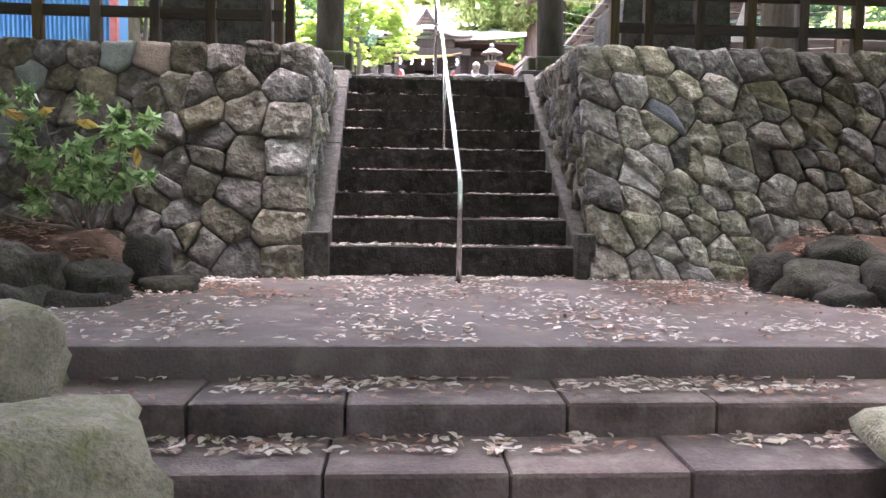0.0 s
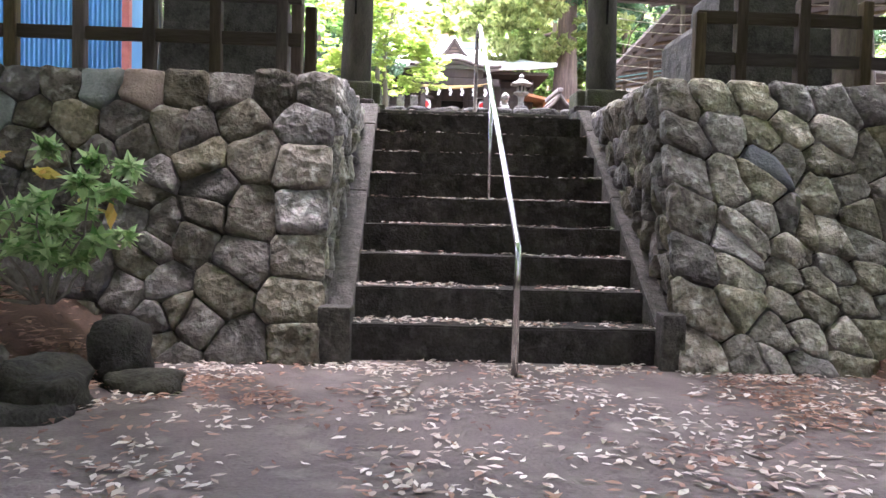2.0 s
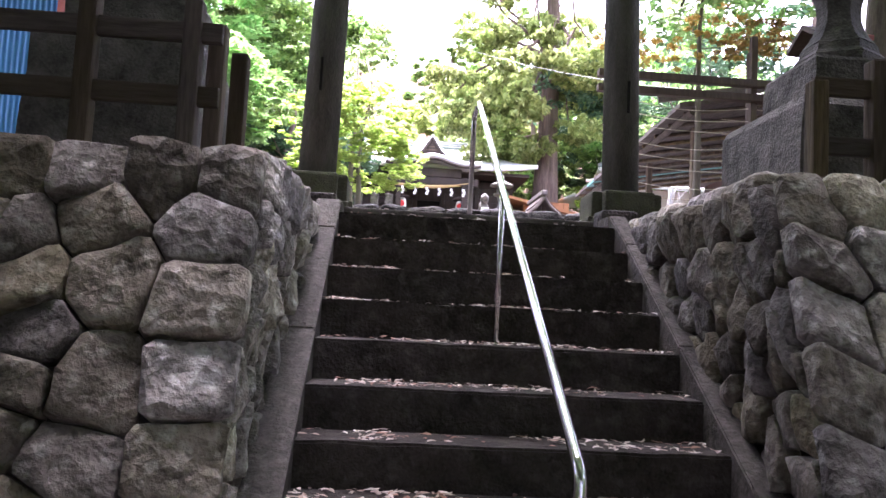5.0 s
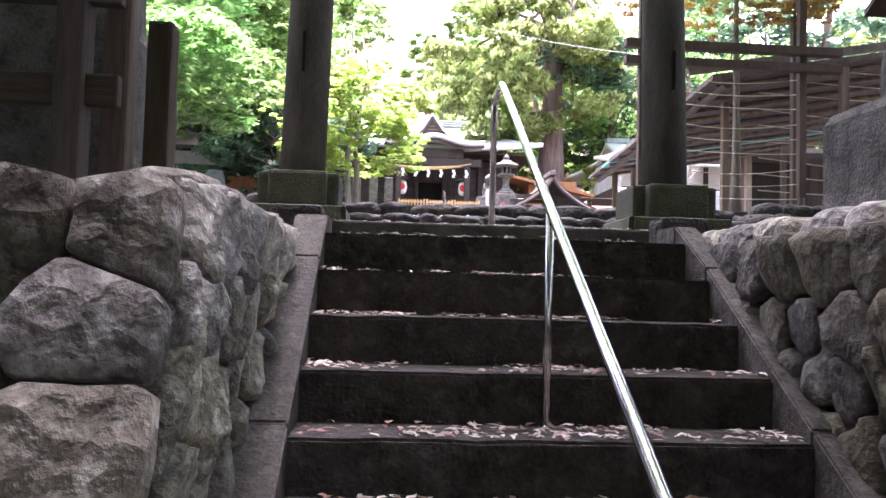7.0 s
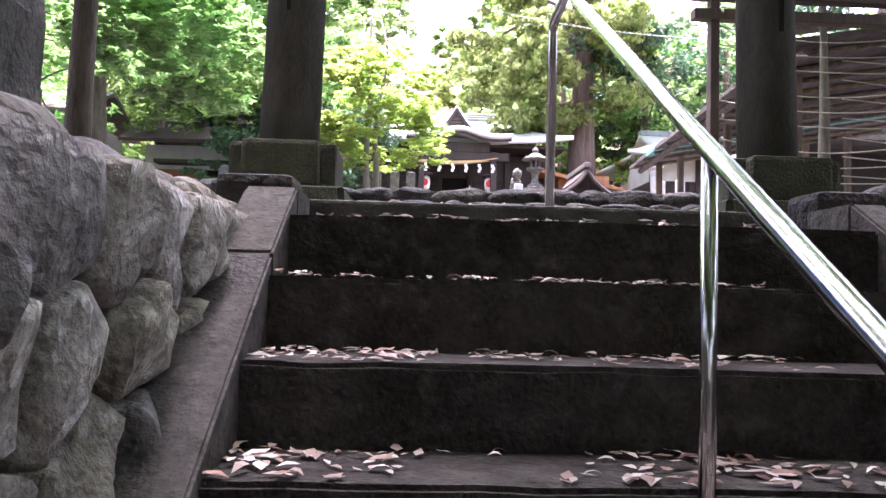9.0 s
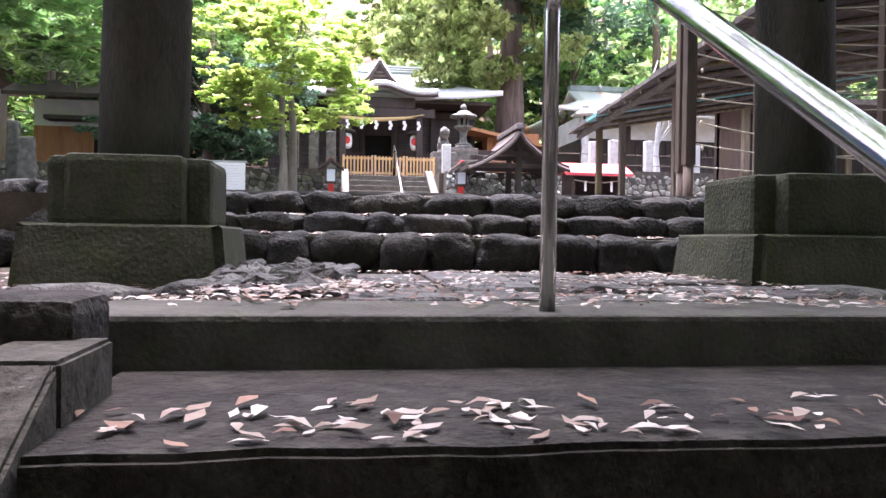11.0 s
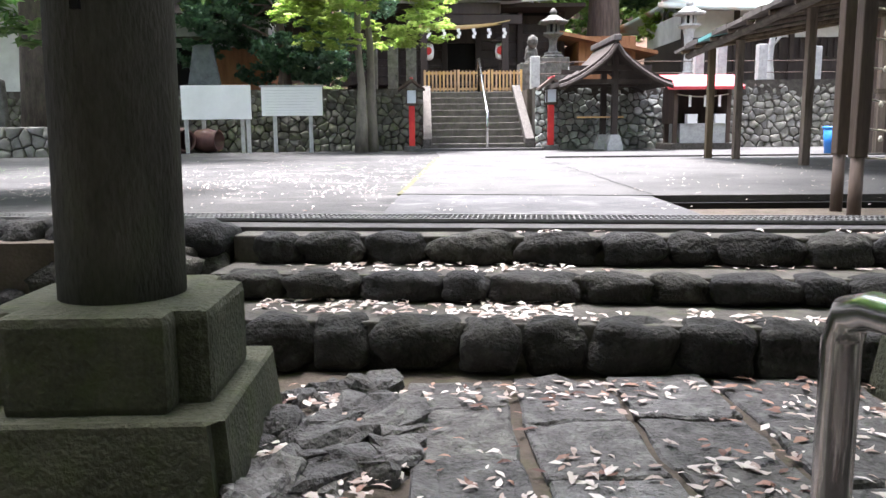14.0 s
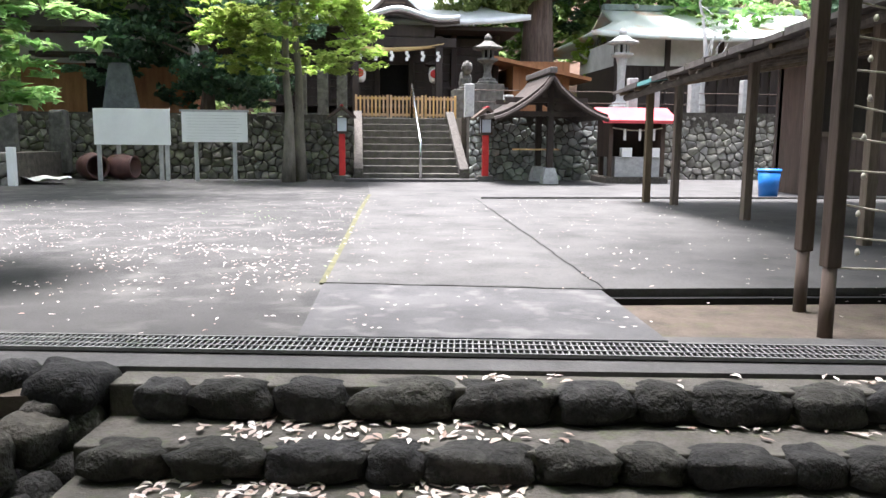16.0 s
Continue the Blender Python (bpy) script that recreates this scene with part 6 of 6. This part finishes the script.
tree("cedar_tree", (6.6, 37.5, UPPER), 19, 0.62, around(-1.2, -1.2, 9.6, 4.4, 34, 62, 0.95, 0.8, 1.3, 0.3), 34000, 0.3, L_CEDAR, M_BARK, "huge old cedar with a fluted reddish trunk and drooping sprays", 62, 16, low=0.3, droop=0.9, flat=0.1)
tree("maple_sapling", (-4.9, 14.0, COURT - 0.2), 4.4, 0.06, around(1.5, 0, 2.1, 1.3, 16, 66, 1.3, 1.0, 0.75, 0.42), 11000, 0.12, L_BRIGHT, M_BARK2, "young maple with soft green leaves beside the gate", 66, 10, flat=0.75)
# Last two blob groups are unseen canopy, added to shade gate and stairs.
tree("leafy_tree", (-3.13, 11.2, 1.7), 10.5, 0.1, around(0.3, -0.3, 5.0, 1.9, 18, 67, 1.1, 1.0, 0.8, 0.4) + around(0.5, -0.6, 2.7, 0.8, 8, 267, 1.1, 1.0, 0.8, 0.4) + around(1.7, -1.0, 9.0, 3.2, 12, 167, 1.3, 1.2, 0.3, 0.5) + around(1.2, -6.6, 7.4, 2.7, 14, 367, 1.3, 0.9, 0.25, 0.5), 23000, 0.12, L_FOREST, M_BARKD, "dark leafy tree beside the gate with hanging twigs", 67, 12, flat=0.5)
tree("nandina_tree", (3.9, 12.8, COURT - 0.1), 5.2, 0.06, around(-0.3, 0, 3.0, 1.2, 14, 68, 1.0, 0.8, 0.9, 0.36), 3600, 0.085, L_YELLOW, M_BARK2, "thin tree with sparse yellow and orange leaves", 68, 10, flat=0.5)
# Second blob group is unseen high canopy added to shade the gateway.
tree("oak_tree", (6.6, 12.6, 1.7), 13, 0.36, around(-1.0, 1.0, 7.0, 4.0, 22, 69, 1.0, 1.0, 0.8, 0.4) + around(-4.5, -1.0, 9.5, 3.6, 12, 169, 1.2, 1.1, 0.3, 0.5), 19000, 0.18, L_BRIGHT, M_BARKD, "big dark-trunked tree with fresh green leaves", 69, 14, flat=0.6)

# ---- woods around: unseen trees added for shade overhead, and the hill behind ----
for i, (x, y, z, h, r) in enumerate(((-5.5, 3.0, -0.6, 11, 4.5), (5.8, 3.5, -0.6, 12, 4.8), (-5.0, -4.5, -0.6, 12, 4.8), (5.2, -4.5, -0.6, 12, 4.8), (0.5, -9, -0.6, 13, 5.5), (-9, 8, 1.7, 12, 4.5), (10, 7.5, 1.7, 12, 4.5), (-11, -2, -0.6, 12, 5), (11, -2, -0.6, 12, 5), (-7, -12, -0.6, 13, 6), (8, -12, -0.6, 13, 6), (0, -15, -0.6, 14, 6.5), (-3, -7, -0.6, 11, 4.5), (3.5, -7, -0.6, 11, 4.5), (-14, 5, -0.6, 12, 5), (15, 5, -0.6, 12, 5), (-15, -9, -0.6, 12, 5), (16, -9, -0.6, 12, 5), (-3.4, -2.6, -0.6, 9.5, 4.2), (-0.6, -4.6, -0.6, 10, 4.5), (-5.9, 0.6, -0.6, 7.4, 3.3))):
    # Crowns stay out of view; denser on the left to darken that wall.
    tree("shade_tree", (x, y, z), h, 0.28, around(-x * 0.35, 0, h * 0.78, r, 18, 80 + i, 1.15, 1.1, 0.45, 0.45), (17000 if x < 1 else 11000) if abs(x) < 6 else 9000, 0.34, L_FOREST, M_BARK, "unseen forest tree added to shade the steps", 80 + i, 8)
rng = random.Random(9)
k = 0
for row, (y0, step, h0) in enumerate(((43, 4.6, 12), (50, 5.5, 13), (60, 6.5, 14), (74, 8, 16))):
    x = -34 + row * 1.5
    while x < 40:
        gap = -2.5 < x < 2.0 and row == 2
        if not gap:
            y = y0 + rng.uniform(-2, 2)
            z = 3.0 + max(0, y - 46) * 0.42
            h = h0 * rng.uniform(0.75, 1.2) * (0.7 if abs(x) < 4 else 1.0)
            tree("forest_tree", (x, y, z), h, 0.25, around(0, 0, h * 0.6, h * 0.33, 12, 100 + k, 0.95, 0.95, 1.35, 0.5), 5200, 0.5, (L_FAR, L_FOREST, L_FAR, L_CEDAR)[k % 4], M_BARK, "leafy tree of the wooded hill", 100 + k, 3)
            k += 1
        x += step * rng.uniform(0.8, 1.25)
for x, y, h, s in ((-12, 28, 10, 1), (-16, 24, 11, 2), (-10, 34, 12, 3), (-17, 33, 12, 4), (15, 30, 11, 5), (18, 22, 11, 6), (13, 38, 13, 7), (-13, 17, 10, 8), (14, 15, 11, 9), (-6, 38, 11, 10), (10, 40, 12, 11)):
    tree("grove_tree", (x, y, 2.3 if y < 24 else UPPER), h, 0.25, around(0, 0, h * 0.55, h * 0.36, 14, 200 + s, 1, 1, 1.1, 0.5), 6500, 0.34, (L_FOREST, L_BRIGHT, L_PINE)[s % 3], M_BARK, "dense tree at the edge of the shrine grounds", 200 + s, 5)

nr = np.random.default_rng(77)
hill = []
for i in range(900):
    x, y = nr.uniform(-45, 45), 44 + 70 * nr.random() ** 1.3
    hill.append((x, y, 3.6 + max(0, y - 46) * 0.42, 2.2, 2.2, 1.6))
put("hill_undergrowth", leaves(hill, 60000, 0.55, nr, 0.4), L_FAR, None, "dense leafy undergrowth covering the hillside", "undergrowth", "stuff")

# Leaf bank out of view, added to cut sky light from behind.
nr = np.random.default_rng(78)
low = [(nr.uniform(-26, 26), nr.uniform(-24, -9), nr.uniform(-0.3, 9), 2.4, 2.0, 2.0) for i in range(150)] + [(s * nr.uniform(9, 20), nr.uniform(-12, 6), nr.uniform(-0.3, 6), 2.2, 2.2, 2.0) for i in range(80) for s in (-1, 1)]
put("forest_understorey", leaves(low, 100000, 0.5, nr, 0.2), L_FOREST, None, "dense unseen understorey added around the lower steps to block sky light", "undergrowth", "stuff")

# ---- fallen leaves ----
def step_z(x, y):
    if y < 1.07:
        return -0.63
    for yy, z in ((2.2, FOOT), (1.83, -0.213), (1.45, -0.348), (1.07, -0.488)):
        if y >= yy:
            return z
    return FOOT


put("fallen_leaves", litter([(-2.2, 2.9, 2.25, 4.75, 9), (-1.6, 2.0, 4.35, 4.78, 2.2), (-1.5, 1.8, 1.95, 2.2, 1.4), (-1.2, 1.6, 1.62, 1.83, 0.9), (-1.2, 1.5, 1.2, 1.45, 0.7)], 7500, 0.056, 1, step_z), L_DRY, None, "pale dry leaves scattered on the landing and lower steps", "leaves", "stuff")
put("fallen_leaves_brown", litter([(-2.2, 2.6, 2.25, 4.75, 4), (-1.5, 1.8, 1.6, 2.2, 1), (-2.1, -0.95, 3.6, 4.7, 2), (1.3, 2.5, 3.4, 4.6, 2)], 4200, 0.058, 2, step_z), L_BROWN, None, "brown dry leaves scattered on the landing", "leaves", "stuff")
reg = []
for k in range(9):
    y = Y1 + RUN * k
    reg.append((XL, XR, y + 0.02, y + RUN - 0.01, 2.4 if k < 2 else (1.7 if k < 7 else 1.1)))
put("stair_leaves", litter(reg, 3100, 0.052, 3, lambda x, y: Z1 + RISE * max(0, min(8, int((y - Y1) / RUN)))), L_DRY, None, "dry leaves lying on the stair treads", "leaves", "stuff")
put("stair_leaves_brown", litter(reg, 500, 0.055, 13, lambda x, y: Z1 + RISE * max(0, min(8, int((y - Y1) / RUN)))), L_BROWN, None, "brown leaves lying on the stair treads", "leaves", "stuff")
put("gate_leaves", litter([(-2.4, 2.4, 8.1, 10.2, 8), (-1.1, -0.2, 8.6, 10.1, 3)], 5600, 0.05, 4, lambda x, y: TOP + (0.003 if -0.75 < x < 1.5 else -0.025)), L_DRY, None, "pale dry leaves on the gateway paving", "leaves", "stuff")
put("gate_leaves_brown", litter([(-2.4, 2.4, 8.1, 10.2, 8)], 1300, 0.05, 14, lambda x, y: TOP + (0.003 if -0.75 < x < 1.5 else -0.025)), L_BROWN, None, "brown dry leaves on the gateway paving", "leaves", "stuff")
put("cobble_step_leaves", litter([(-1.0, 2.7, CY[0] + 0.1, CY[1] + 0.03, 3), (-1.0, 2.7, CY[1] + 0.12, CY[2] + 0.02, 1.2), (-1.0, 2.7, CY[2] + 0.1, CY[2] + 0.28, 0.25)], 1700, 0.055, 5, lambda x, y: CZ[0] - 0.01 if y < CY[1] + 0.05 else (CZ[1] - 0.01 if y < CY[2] + 0.05 else CZ[2] - 0.01)), L_DRY, None, "pale leaves on the cobble step treads", "leaves", "stuff").matrix_world = SKEW
put("court_leaves", litter([(-6, 5, 11.9, 21, 6), (-4, -0.3, 13, 17.5, 7), (-0.6, 0.0, 12, 22, 1.5)], 4200, 0.033, 6, lambda x, y: COURT + 0.004), L_DRY, None, "pale leaves scattered over the court", "leaves", "stuff")
put("moss_tufts", litter([(-7.4, -4.6, 16.0, 20.0, 3), (-2.4, -1.0, 17.6, 19.0, 0.4), (-0.5, -0.1, 13.4, 20.5, 0.12)], 1300, 0.026, 16, lambda x, y: COURT + 0.002), L_BRIGHT, None, "yellow-green moss tufts in the worn court surface", "moss", "stuff")
put("gravel_patch", litter([(-5.5, -0.9, 13.4, 18.5, 1)], 9000, 0.026, 7, lambda x, y: COURT - 0.002), M_ASPHALT2, None, "loose dark gravel on the asphalt", "gravel", "stuff")
for nm, x0, x1, sd in (("left", -5.5, -1.9, 8), ("right", 2.4, 6, 9)):
    put("bed_leaves", litter([(x0, x1, 3.4, 4.85, 1)], 6000, 0.075, sd, lambda x, y: FOOT - 0.03 + 0.42 * min(1, 0.25 + (y - 3.1) / 1.85 * 0.9) * (min(1, (-1.85 - x if x < 0 else x - 2.35) / 0.5 + 0.05))), L_BROWN, None, "red-brown dry leaves heaped on the planting bed", "leaves", "stuff")
